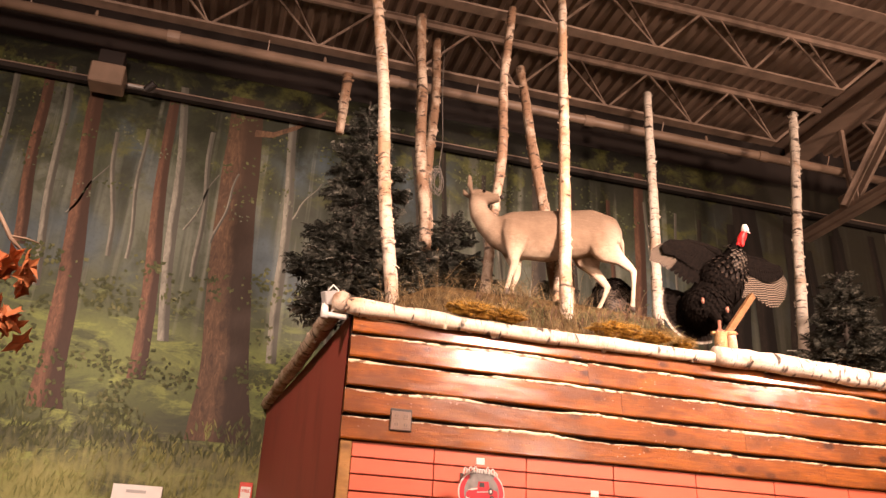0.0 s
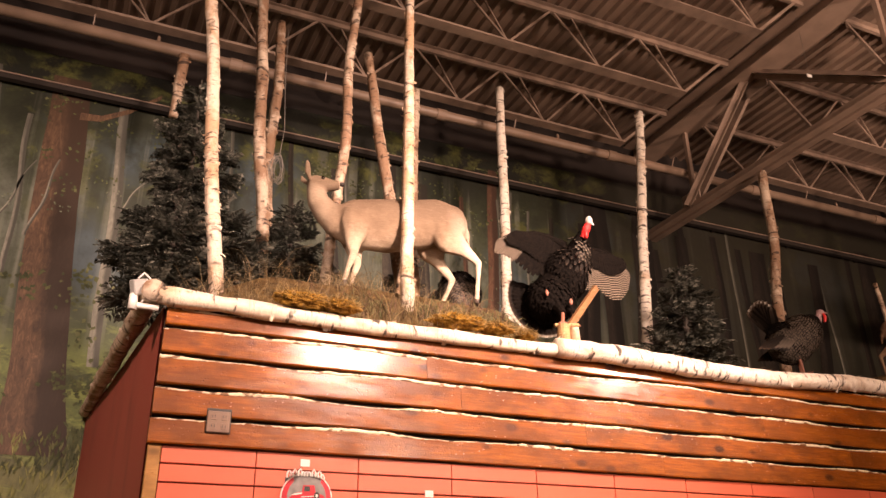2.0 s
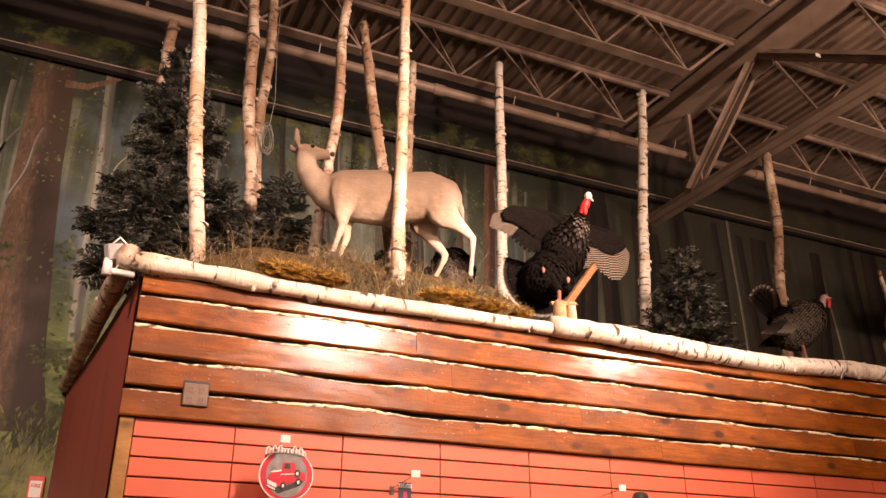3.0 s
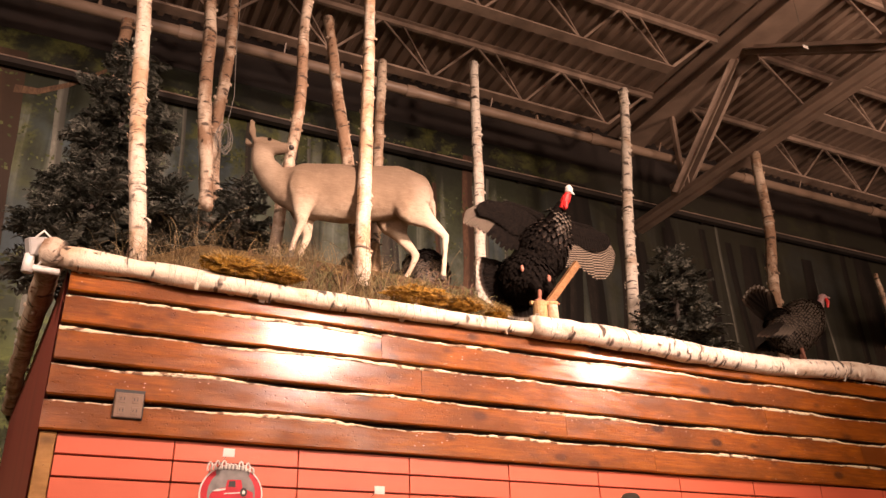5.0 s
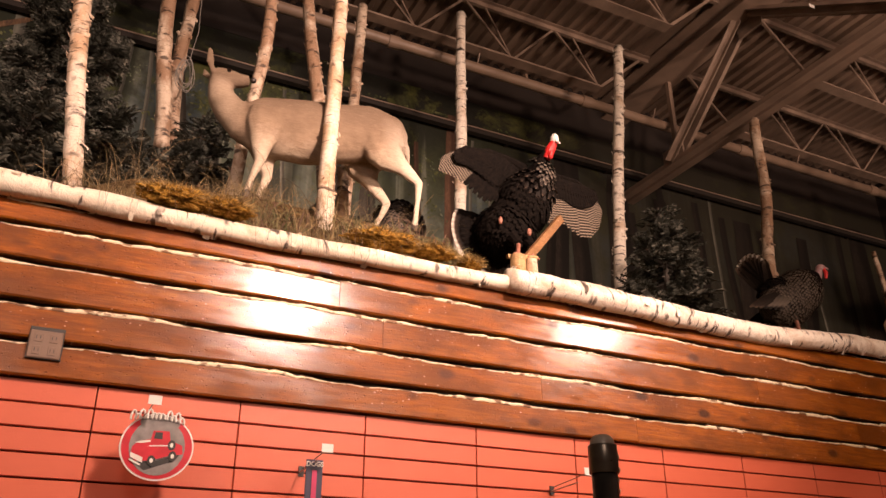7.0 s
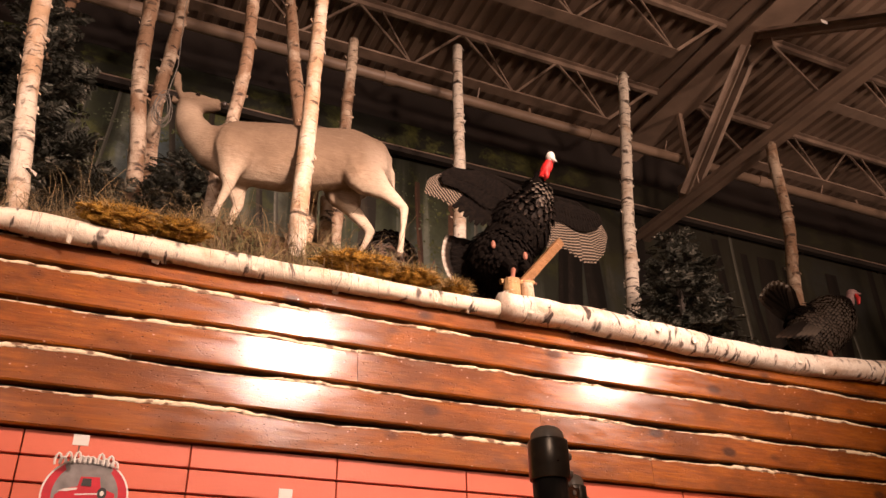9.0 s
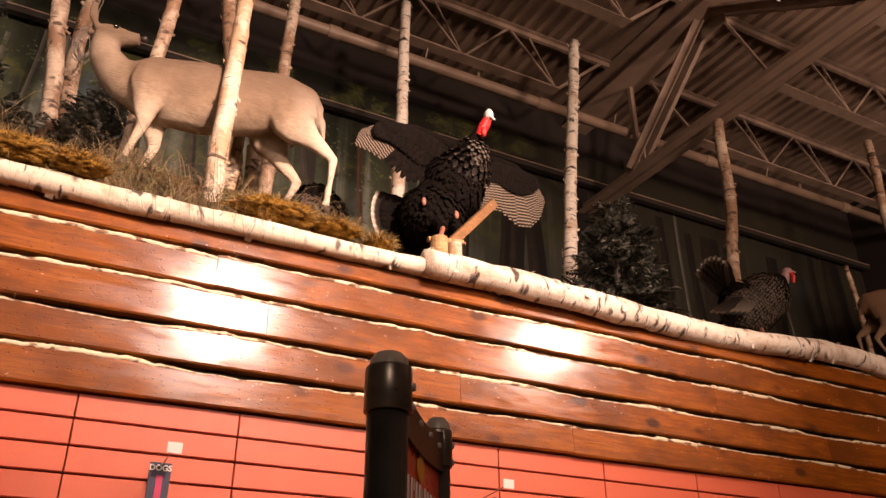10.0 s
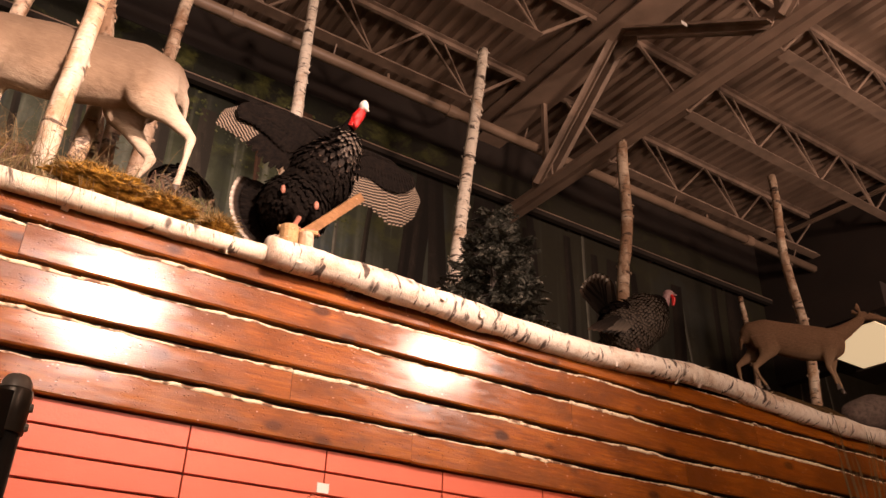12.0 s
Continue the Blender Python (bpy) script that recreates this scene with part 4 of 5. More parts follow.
def deer(m, material, head, label):
    """Faces -x; stands at the origin."""
    bm = bmesh.new()

    def sweep(rows, n=16):
        rows = [(Vector(r[:3]), r[3:]) for r in rows]
        pts, rad = [], []
        for k in range(len(rows) - 1):
            for j in range(4):
                f = j / 4
                f2 = f * f * (3 - 2 * f) * 0.5 + f * 0.5
                pts.append(rows[k][0].lerp(rows[k + 1][0], f2))
                rad.append(tuple(a + (b - a) * f2 for a, b in zip((rows[k][1] * 2)[:2], (rows[k + 1][1] * 2)[:2])))
        pts.append(rows[-1][0])
        rad.append((rows[-1][1] * 2)[:2])
        tube(bm, pts, rad, n, flat=(0, 1, 0))

    sweep([(-0.60, 0, 0.49, 0.05, 0.07), (-0.53, 0, 0.505, 0.1, 0.15), (-0.42, 0, 0.535, 0.132, 0.195), (-0.18, 0, 0.565, 0.155, 0.215), (0.06, 0, 0.62, 0.15, 0.2), (0.25, 0, 0.67, 0.15, 0.195), (0.4, 0, 0.675, 0.118, 0.16), (0.49, 0, 0.65, 0.05, 0.075)], 20)
    sweep(head["neck"]), sweep(head["skull"])
    for ear in head["ears"]:
        sweep(ear, 10)
    for sy, fx in ((-0.085, 0.0), (0.085, 0.09)):
        sweep([(-0.42 + fx * 0.4, sy * 0.95, 0.6, 0.06, 0.12), (-0.44 + fx * 0.4, sy * 1.05, 0.48, 0.07, 0.125), (-0.455 + fx * 0.7, sy, 0.36, 0.046, 0.07), (-0.455 + fx, sy, 0.245, 0.028, 0.032), (-0.49 + fx, sy, 0.13, 0.02, 0.02), (-0.51 + fx, sy, 0.04, 0.021, 0.022), (-0.525 + fx, sy, -0.03, 0.024, 0.03)], 10)
    sweep([(0.28, -0.08, 0.64, 0.085, 0.17), (0.32, -0.095, 0.5, 0.075, 0.14), (0.44, -0.09, 0.43, 0.038, 0.06), (0.56, -0.09, 0.345, 0.022, 0.03), (0.55, -0.09, 0.2, 0.016, 0.019), (0.535, -0.09, 0.05, 0.02, 0.022), (0.525, -0.09, 0.0, 0.024, 0.03)], 10)
    sweep([(0.26, 0.08, 0.62, 0.085, 0.17), (0.25, 0.09, 0.46, 0.07, 0.13), (0.3, 0.09, 0.37, 0.036, 0.055), (0.42, 0.09, 0.25, 0.022, 0.03), (0.375, 0.09, 0.14, 0.016, 0.019), (0.32, 0.09, 0.03, 0.02, 0.022), (0.31, 0.09, -0.02, 0.024, 0.03)], 10)
    sweep([(0.46, 0, 0.70, 0.03, 0.03), (0.505, 0, 0.62, 0.04, 0.025), (0.52, 0, 0.5, 0.018, 0.012)], 8)
    ob = part("deer_mount", bm, material, None, "", True)
    r = ob.modifiers.new("blend", "REMESH")
    r.mode, r.voxel_size, r.use_smooth_shade = "VOXEL", 0.011, True
    q = ob.modifiers.new("soften", "SMOOTH")
    q.factor, q.iterations = 0.6, 5
    ob.matrix_world = m
    me = bpy.data.meshes.new_from_object(ob.evaluated_get(bpy.context.evaluated_depsgraph_get()))
    ob.modifiers.clear()
    ob.data = me
    fine = bmesh.new()
    fine.from_mesh(me)
    for c, rad, mi in head["marks"]:
        r = bmesh.ops.create_uvsphere(fine, u_segments=12, v_segments=8, radius=rad, matrix=Matrix.Translation(c))
        for f in {f for v in r["verts"] for f in v.link_faces}:
            f.material_index, f.smooth = mi, True
    for f in fine.faces:
        c = f.calc_center_median()
        if f.material_index == 0 and c.z < 0.035 and len(f.verts) == 4:
            f.material_index = 3
    fine.to_mesh(me)
    fine.free()
    for extra in (GLASSEYE, NOSE, HOOF, WHITEHAIR):
        me.materials.append(extra)
    return tagged(ob, label, "mounted deer", "deer")


LOOK_BACK = {
    "neck": [(-0.40, 0, 0.55, 0.115, 0.18), (-0.53, 0.02, 0.545, 0.1, 0.15), (-0.625, 0.04, 0.605, 0.08, 0.105), (-0.685, 0.07, 0.70, 0.068, 0.088), (-0.705, 0.09, 0.79, 0.06, 0.074), (-0.715, 0.1, 0.86, 0.05, 0.06)],
    "skull": [(-0.765, 0.11, 0.86, 0.05, 0.055), (-0.71, 0.1, 0.868, 0.062, 0.068), (-0.65, 0.08, 0.862, 0.055, 0.062), (-0.59, 0.055, 0.853, 0.04, 0.047), (-0.54, 0.04, 0.86, 0.032, 0.036)],
    "ears": [[(-0.765, 0.06, 0.87, 0.012, 0.015), (-0.79, 0.035, 0.925, 0.012, 0.03), (-0.802, 0.02, 0.985, 0.009, 0.024), (-0.806, 0.015, 1.03, 0.004, 0.006)],
             [(-0.76, 0.15, 0.88, 0.012, 0.015), (-0.785, 0.18, 0.92, 0.012, 0.03), (-0.795, 0.2, 0.97, 0.006, 0.012)]],
    "marks": [((-0.672, 0.036, 0.893), 0.014, 1), ((-0.521, 0.034, 0.866), 0.019, 2)]}
FORWARD = {
    "neck": [(-0.46, 0, 0.60, 0.09, 0.13), (-0.62, 0, 0.68, 0.065, 0.09), (-0.76, 0, 0.77, 0.05, 0.065), (-0.84, 0, 0.83, 0.045, 0.055)],
    "skull": [(-0.80, 0, 0.86, 0.045, 0.04), (-0.87, 0, 0.87, 0.055, 0.056), (-0.97, 0, 0.85, 0.042, 0.045), (-1.06, 0, 0.825, 0.028, 0.03), (-1.11, 0, 0.815, 0.024, 0.024)],
    "ears": [[(-0.83, -0.04, 0.90, 0.012, 0.015), (-0.80, -0.075, 0.95, 0.012, 0.036), (-0.79, -0.1, 0.99, 0.006, 0.012)], [(-0.83, 0.04, 0.90, 0.012, 0.015), (-0.80, 0.075, 0.95, 0.012, 0.036), (-0.79, 0.1, 0.99, 0.006, 0.012)]],
    "marks": [((-0.91, 0.05, 0.885), 0.013, 1), ((-0.91, -0.05, 0.885), 0.013, 1), ((-1.125, 0, 0.815), 0.018, 2)]}
deer(pose(2.61, 5.31, 3.712), DEER, LOOK_BACK, "mounted tan doe looking back over the log edge")
deer(pose(7.95, 5.09, 3.63, 0, 0, 137) @ Matrix.Scale(0.69, 4), DEER2, FORWARD, "mounted brown deer standing in the dim end of the display")


# turkeys
s = Shade("turkey_plumage", 0.85, 0.0, 0.04)
f = s.noise(45, (1, 1, 1.6), 4)
s.colour(s.ramp(f, [(0.35, (0.004, 0.0033, 0.003)), (0.6, (0.01, 0.0075, 0.006)), (0.8, (0.017, 0.012, 0.009))]))
PLUME = s.bump(f, 0.004).m
s = Shade("barred_feather", 0.75, 0, 0.12)
uv = s.t.nodes.new("ShaderNodeUVMap")
uv.uv_map = "UVMap"
s.co = uv.outputs[0]
w = s.t.nodes.new("ShaderNodeTexWave")
w.bands_direction = "Y"
w.inputs["Scale"].default_value, w.inputs["Distortion"].default_value = 6.2, 0.7
s.put(w.inputs["Vector"], s.co)
s.colour(s.ramp(w.outputs["Fac"], [(0.45, (0.02, 0.014, 0.01)), (0.9, (0.23, 0.18, 0.135))]))
BARRED = s.m
s = Shade("dark_feather", 0.75, 0.0, 0.12)
uv = s.t.nodes.new("ShaderNodeUVMap")
uv.uv_map = "UVMap"
s.co = uv.outputs[0]
s.colour(s.ramp(s.axis(1), [(0.0, (0.006, 0.005, 0.004)), (0.86, (0.012, 0.009, 0.007)), (0.92, (0.03, 0.018, 0.011)), (0.965, (0.5, 0.45, 0.38))]))
TAILF = s.m
s = Shade("brown_feather", 0.7, 0, 0.15)
uv = s.t.nodes.new("ShaderNodeUVMap")
uv.uv_map = "UVMap"
s.co = uv.outputs[0]
s.colour(s.ramp(s.axis(1), [(0.0, (0.01, 0.008, 0.006)), (0.6, (0.018, 0.013, 0.01)), (0.85, (0.035, 0.024, 0.018)), (0.95, (0.1, 0.07, 0.05))]))
SCALEF = s.m
s = Shade("bronze_grey_feather", 0.6, 0, 0.25)
uv = s.t.nodes.new("ShaderNodeUVMap")
uv.uv_map = "UVMap"
s.co = uv.outputs[0]
s.colour(s.ramp(s.axis(1), [(0.0, (0.02, 0.016, 0.013)), (0.45, (0.05, 0.04, 0.032)), (0.62, (0.1, 0.08, 0.062)), (0.84, (0.17, 0.135, 0.105)), (0.92, (0.02, 0.015, 0.012))]))
GREYF = s.m
WATTLE = plain("red_wattle", (0.55, 0.02, 0.02), 0.45, 0, 0.25, 40, 0.002)
CROWN = plain("pale_crown", (0.75, 0.72, 0.68), 0.5, 0, 0.1, 40)
BLUEG = plain("grey_pink_skin", (0.33, 0.2, 0.2), 0.5, 0, 0.3, 50)
LEG = plain("turkey_leg", (0.32, 0.13, 0.085), 0.55)


def feather(bm, layer, base, tip, width, normal, mi, curve=0.0, steps=5):
    base, tip, normal = Vector(base), Vector(tip), Vector(normal).normalized()
    d = tip - base
    side = d.cross(normal).normalized()
    shape = (0.35, 0.85, 1.0, 1.0, 0.85, 0.3)
    last = None
    for k in range(steps + 1):
        f = k / steps
        p = base + d * f + normal * curve * math.sin(math.pi * f)
        h = side * width * 0.5 * shape[min(5, round(f * 5))]
        c = p + normal * width * 0.08
        now = [bm.verts.new(q) for q in (p - h, c, p + h)]
        if last:
            for j in (0, 1):
                fc = bm.faces.new((last[0][j], last[0][j + 1], now[j + 1], now[j]))
                fc.material_index = mi
                for lp, u in zip(fc.loops, ((j / 2, last[1]), (j / 2 + 0.5, last[1]), (j / 2 + 0.5, f), (j / 2, f))):
                    lp[layer].uv = u
        last = (now, f)


def body_feathers(bm, layer, centre, axes, count, size, g, mi, away, keep=lambda n: True):
    """Small lapped feathers over an oval."""
    c = Vector(centre)
    for k in range(count):
        zz = 1 - 2 * (k + 0.5) / count
        a = k * 2.39996
        r = math.sqrt(1 - zz * zz)
        nrm = Vector((r * math.cos(a), r * math.sin(a), zz))
        if not keep(nrm):
            continue
        p = c + Vector(nrm[i] * axes[i] for i in range(3))
        out = Vector(nrm[i] / axes[i] for i in range(3)).normalized()
        flow = (Vector(away) - out * Vector(away).dot(out))
        if flow.length < 0.05:
            continue
        flow.normalize()
        L = size * g.uniform(0.8, 1.3)
        feather(bm, layer, p + out * 0.002, p + flow * L + out * g.uniform(0.006, 0.02), L * 0.6, out, mi, 0.004, 3)


TMATS = [PLUME, BARRED, TAILF, SCALEF, WATTLE, CROWN, BLUEG, LEG, GREYF]


def oval(bm, centre, axes, mi, turn=(0, 0, 0)):
    m = pose(*centre, *turn) @ Matrix.Diagonal((*axes, 1))
    r = bmesh.ops.create_uvsphere(bm, u_segments=24, v_segments=16, radius=1, matrix=m)
    for f in {f for v in r["verts"] for f in v.link_faces}:
        f.material_index, f.smooth = mi, True


def wing(bm, ly, arm, tips, n, width, lean, coverts, bars):
    """A spread wing: flight feathers from the arm to a line of tips, with dark covert rows over their roots."""
    def along(pts, f):
        f *= len(pts) - 1
        k = min(int(f), len(pts) - 2)
        return Vector(pts[k]).lerp(Vector(pts[k + 1]), f - k)

    for k in range(n):
        f = k / (n - 1)
        base, tip = along(arm, min(1, f * 1.08)), along(tips, f)
        base = base + Vector((0, 0.002 * k, 0))
        feather(bm, ly, base, tip + Vector((0, 0.002 * k, 0)), width, lean, 1 if f > bars else 0, 0.015, 7)
    for row, share in enumerate(coverts):
        for k in range(n):
            f = (k + 0.5) / n
            base, tip = along(arm, f), along(tips, f)
            out = base + (tip - base) * share + Vector(lean) * (0.012 + 0.008 * row)
            feather(bm, ly, base + Vector(lean) * (0.006 + 0.006 * row), out, width * 1.05, lean, 0, 0.01)
    tube(bm, arm, [0.05] + [0.026] * (len(arm) - 2) + [0.006], 10, 0)


def landing_turkey():
    g = random.Random(3)
    bm = bmesh.new()
    ly = bm.loops.layers.uv.new("UVMap")
    tube(bm, [(3.97, 5.0, 4.3), (3.95, 5.03, 4.22), (3.9, 5.08, 4.1), (3.84, 5.13, 3.97), (3.78, 5.18, 3.84), (3.74, 5.22, 3.73), (3.72, 5.25, 3.66)], [0.05, 0.085, 0.13, 0.165, 0.175, 0.14, 0.05], 20, 0, 0.05)
    body_feathers(bm, ly, (3.87, 5.11, 4.02), (0.17, 0.17, 0.2), 520, 0.055, g, 0, (-0.3, 0.3, -1))
    body_feathers(bm, ly, (3.77, 5.18, 3.82), (0.185, 0.19, 0.17), 420, 0.06, g, 0, (-0.3, 0.3, -1))
    body_feathers(bm, ly, (3.95, 5.03, 4.2), (0.1, 0.1, 0.12), 240, 0.038, g, 8, (-0.3, 0.2, -1), lambda n: n.y < 0.2 and n.x > -0.5)
    body_feathers(bm, ly, (3.9, 5.07, 4.08), (0.16, 0.17, 0.14), 150, 0.045, g, 3, (-0.3, 0.2, -1), lambda n: n.y < 0.1)
    # neck and head
    tube(bm, [(3.92, 5.02, 4.2), (3.925, 4.97, 4.26), (3.955, 4.92, 4.33)], [0.06, 0.042, 0.034], 12, 0)
    tube(bm, [(3.945, 4.915, 4.28), (3.965, 4.895, 4.345), (3.985, 4.885, 4.39)], [0.026, 0.034, 0.028], 12, 4)
    oval(bm, (3.955, 4.885, 4.30), (0.02, 0.02, 0.038), 4)
    oval(bm, (3.99, 4.88, 4.42), (0.027, 0.034, 0.042), 5)
    tube(bm, [(3.99, 4.86, 4.40), (4.0, 4.83, 4.365)], [0.014, 0.004], 8, 5)
    # one wing raised and curled, the other spread outwards
    wing(bm, ly, [(3.88, 5.1, 4.27), (3.74, 5.09, 4.32), (3.6, 5.08, 4.325), (3.45, 5.07, 4.295)], [(3.82, 5.12, 4.0), (3.7, 5.11, 4.0), (3.56, 5.1, 3.97), (3.45, 5.09, 4.05), (3.34, 5.08, 4.1), (3.255, 5.08, 4.12), (3.275, 5.08, 4.2)], 20, 0.062, (0.1, -1, 0.05), (0.66, 0.42), 0.55)
    wing(bm, ly, [(4.04, 5.09, 4.24), (4.16, 5.1, 4.285), (4.3, 5.11, 4.285), (4.42, 5.11, 4.25)], [(3.97, 5.1, 3.9), (4.08, 5.1, 3.93), (4.2, 5.11, 3.95), (4.33, 5.11, 3.885), (4.43, 5.12, 3.91), (4.51, 5.12, 3.995), (4.555, 5.12, 4.12)], 22, 0.052, (-0.1, -1, 0.05), (0.5, 0.32), -1)
    # fanned tail
    hub = Vector((3.76, 5.28, 3.86))
    for k in range(19):
        a = radians(155 + 135 * k / 18)
        feather(bm, ly, hub, hub + Vector((math.cos(a) * 0.31, 0.05 - 0.002 * k, math.sin(a) * 0.31)), 0.09, (0, -1, 0), 2, 0.0, 7)
        feather(bm, ly, hub - Vector((0, 0.02, 0)), hub + Vector((math.cos(a) * 0.26, 0.02, math.sin(a) * 0.26)), 0.1, (0, -1, 0), 0, 0.0)
    # feet on the stump, and bare knuckles among the belly feathers
    for dx in (-0.05, 0.05):
        tube(bm, [(3.79 + dx, 5.05, 3.72), (3.76 + dx, 4.93, 3.62)], [0.05, 0.03], 10, 0)
        tube(bm, [(3.76 + dx, 4.93, 3.62), (3.71 + dx, 4.86, 3.52)], [0.014, 0.012], 8, 7)
        for t in (-0.04, 0, 0.04):
            tube(bm, [(3.71 + dx, 4.86, 3.525), (3.70 + dx + t, 4.83, 3.5)], [0.011, 0.007], 6, 7)
    oval(bm, (3.63, 5.0, 3.8), (0.013, 0.012, 0.026), 7)
    oval(bm, (3.8, 4.94, 3.73), (0.015, 0.012, 0.026), 7)
    return tagged(part("turkey_mount", bm, TMATS), "mounted dark wild turkey with wings spread, landing on a stump", "mounted turkey", "turkeys")


def standing_turkey(m, label, fan=True):
    """Faces +x; stands at the origin."""
    g = random.Random(8)
    bm = bmesh.new()
    ly = bm.loops.layers.uv.new("UVMap")
    tube(bm, [(-0.2, 0, 0.2), (-0.14, 0, 0.24), (-0.04, 0, 0.3), (0.06, 0, 0.38), (0.13, 0, 0.45), (0.18, 0, 0.5), (0.21, 0, 0.54)], [0.04, 0.1, 0.16, 0.175, 0.15, 0.1, 0.05], 20, 0, 0.05, (0, 1, 0))
    body_feathers(bm, ly, (-0.04, 0, 0.31), (0.19, 0.17, 0.18), 900, 0.034, g, 8, (-0.8, 0, -0.6))
    body_feathers(bm, ly, (0.07, 0, 0.39), (0.165, 0.175, 0.17), 900, 0.03, g, 8, (-0.6, 0, -0.8))
    body_feathers(bm, ly, (-0.06, 0, 0.36), (0.17, 0.16, 0.15), 260, 0.06, g, 0, (-1, 0, -0.2), lambda n: n.z > 0.35)
    tube(bm, [(0.19, 0, 0.46), (0.235, 0, 0.52), (0.25, -0.005, 0.565)], [0.055, 0.034, 0.026], 12, 6)
    oval(bm, (0.262, -0.005, 0.578), (0.036, 0.026, 0.03), 6)
    tube(bm, [(0.29, -0.005, 0.578), (0.32, -0.005, 0.562)], [0.011, 0.004], 8, 6)
    tube(bm, [(0.28, -0.01, 0.565), (0.295, -0.015, 0.53), (0.285, -0.015, 0.48)], [0.013, 0.016, 0.01], 8, 4)
    hub = Vector((-0.13, 0, 0.36))
    for k in range(15 if fan else 0):
        a = radians(-40 + 76 * k / 14)
        tip = hub + Vector((-0.13 - 0.17 * math.sin(a), 0.13 * math.sin(a), math.cos(a) * 0.4))
        feather(bm, ly, hub, tip, 0.08, (0.6, 0.8, 0.2), 2 if k % 2 else 3, 0.0, 7)
    for sy in (-1, 1):
        for k in range(7):
            feather(bm, ly, (0.1 - 0.03 * k, sy * 0.15, 0.42 - 0.01 * k), (-0.12 - 0.035 * k, sy * (0.18 + 0.004 * k), 0.2 + 0.006 * k), 0.05, (0, sy, 0.2), 8 if k < 4 else 3, 0.01)
        tube(bm, [(0.0, sy * 0.06, 0.2), (0.02, sy * 0.06, 0.0)], [0.02, 0.011], 8, 7)
        for t in (-0.05, 0, 0.05):
            tube(bm, [(0.02, sy * 0.06, 0.008), (0.09, sy * 0.06 + t, 0.006)], [0.009, 0.005], 6, 7)
    ob = part("turkey_mount", bm, TMATS)
    ob.matrix_world = m
    return tagged(ob, label, "mounted turkey", "turkeys")


landing_turkey()
standing_turkey(pose(6.44, 5.28, 3.505, 0, 0, -42), "mounted bronze-grey turkey standing behind the log")
standing_turkey(pose(3.3, 5.85, 3.68, 0, 0, 60), "mounted barred turkey half hidden behind the doe", False)

# grey furry mount at the far end
bm = bmesh.new()
bmesh.ops.create_icosphere(bm, subdivisions=4, radius=1)
for v in bm.verts:
    q = v.co.copy()
    k = 1 + 0.1 * noise.noise(q * 2) + 0.04 * noise.noise(q * 9)
    v.co = Vector((q.x * 0.36 * k, q.y * 0.17 * k, q.z * 0.17 * k + (0.05 * q.x)))
FUR = plain("grey_fur", (0.16, 0.12, 0.1), 0.9, 0, 0.4, 30, 0.01)
ob = part("boar_mount", bm, FUR, None, "", True)
ob.matrix_world = pose(8.82, 5.0, 3.6, 0, 0, -15) @ Matrix.Scale(0.85, 4)
tagged(ob, "mounted grey-brown furry animal resting behind the log", "mounted animal")

# stump and stick below the landing turkey
stump = thing("stump", "split pale birch stump holding the landing turkey", "stump")
part("block", tube(bmesh.new(), [(3.62, 4.80, 3.28), (3.62, 4.80, 3.4), (3.62, 4.8, 3.475)], [0.047, 0.046, 0.045], 14, rough=0.1), RAWWOOD, stump)
part("block", tube(bmesh.new(), [(3.71, 4.79, 3.28), (3.705, 4.79, 3.46)], [0.038, 0.036], 14, rough=0.1), BIRCH, stump)
part("stick", bar(bmesh.new(), (3.65, 4.84, 3.42), (4.07, 4.98, 3.9), 0.03, 0.05), OLDWOOD, stump)
part("peg", tube(bmesh.new(), [(3.58, 4.85, 3.485), (3.78, 4.84, 3.51)], [0.016, 0.014], 8), RAWWOOD, stump)

# ---- fittings on the box ----
flood = thing("flood_light", "small white floodlight on an arm at the box corner", "floodlight")
part("arm", tube(bmesh.new(), [(0.84, 4.74, 3.2), (0.7, 4.72, 3.195)], [0.018, 0.018], 10), WHITE, flood, "", True)
part("knuckle", tube(bmesh.new(), [(0.7, 4.72, 3.17), (0.7, 4.72, 3.26)], [0.026, 0.024], 12), WHITE, flood, "", True)
bm = boxed(-0.045, 0.045, -0.03, 0.03, -0.045, 0.045, 0.006)
ob = part("head", bm, GREYP, flood, "grey square lamp head")
ob.matrix_basis = pose(0.722, 4.72, 3.305, 10, -18, 20)
part("cable", tube(bmesh.new(), [(0.735, 4.73, 3.2), (0.775, 4.73, 3.28), (0.775, 4.73, 3.37), (0.74, 4.73, 3.4), (0.71, 4.73, 3.36)], [0.006] * 5, 8), WHITE, flood, "", True)

outlet = thing("outlet_plate", "brown double power outlet plate on the bottom board", "outlet")
part("box_edge", boxed(1.173, 1.309, 4.7265, 4.75, 2.513, 2.65, 0.002), BLACK, outlet, "dark cut-out edge")
part("plate", boxed(1.175, 1.305, 4.722, 4.745, 2.515, 2.635, 0.005), BROWNP, outlet)
for ox in (1.21, 1.27):
    for oz in (2.548, 2.602):
        so = part("socket", boxed(ox - 0.016, ox + 0.016, 4.719, 4.7235, oz - 0.018, oz + 0.018, 0.001), BROWNP, outlet)
        part("slot", boxed(ox - 0.009, ox - 0.006, 4.718, 4.7192, oz - 0.006, oz + 0.008), BLACK, so)
        part("slot", boxed(ox + 0.006, ox + 0.009, 4.718, 4.7192, oz - 0.006, oz + 0.008), BLACK, so)


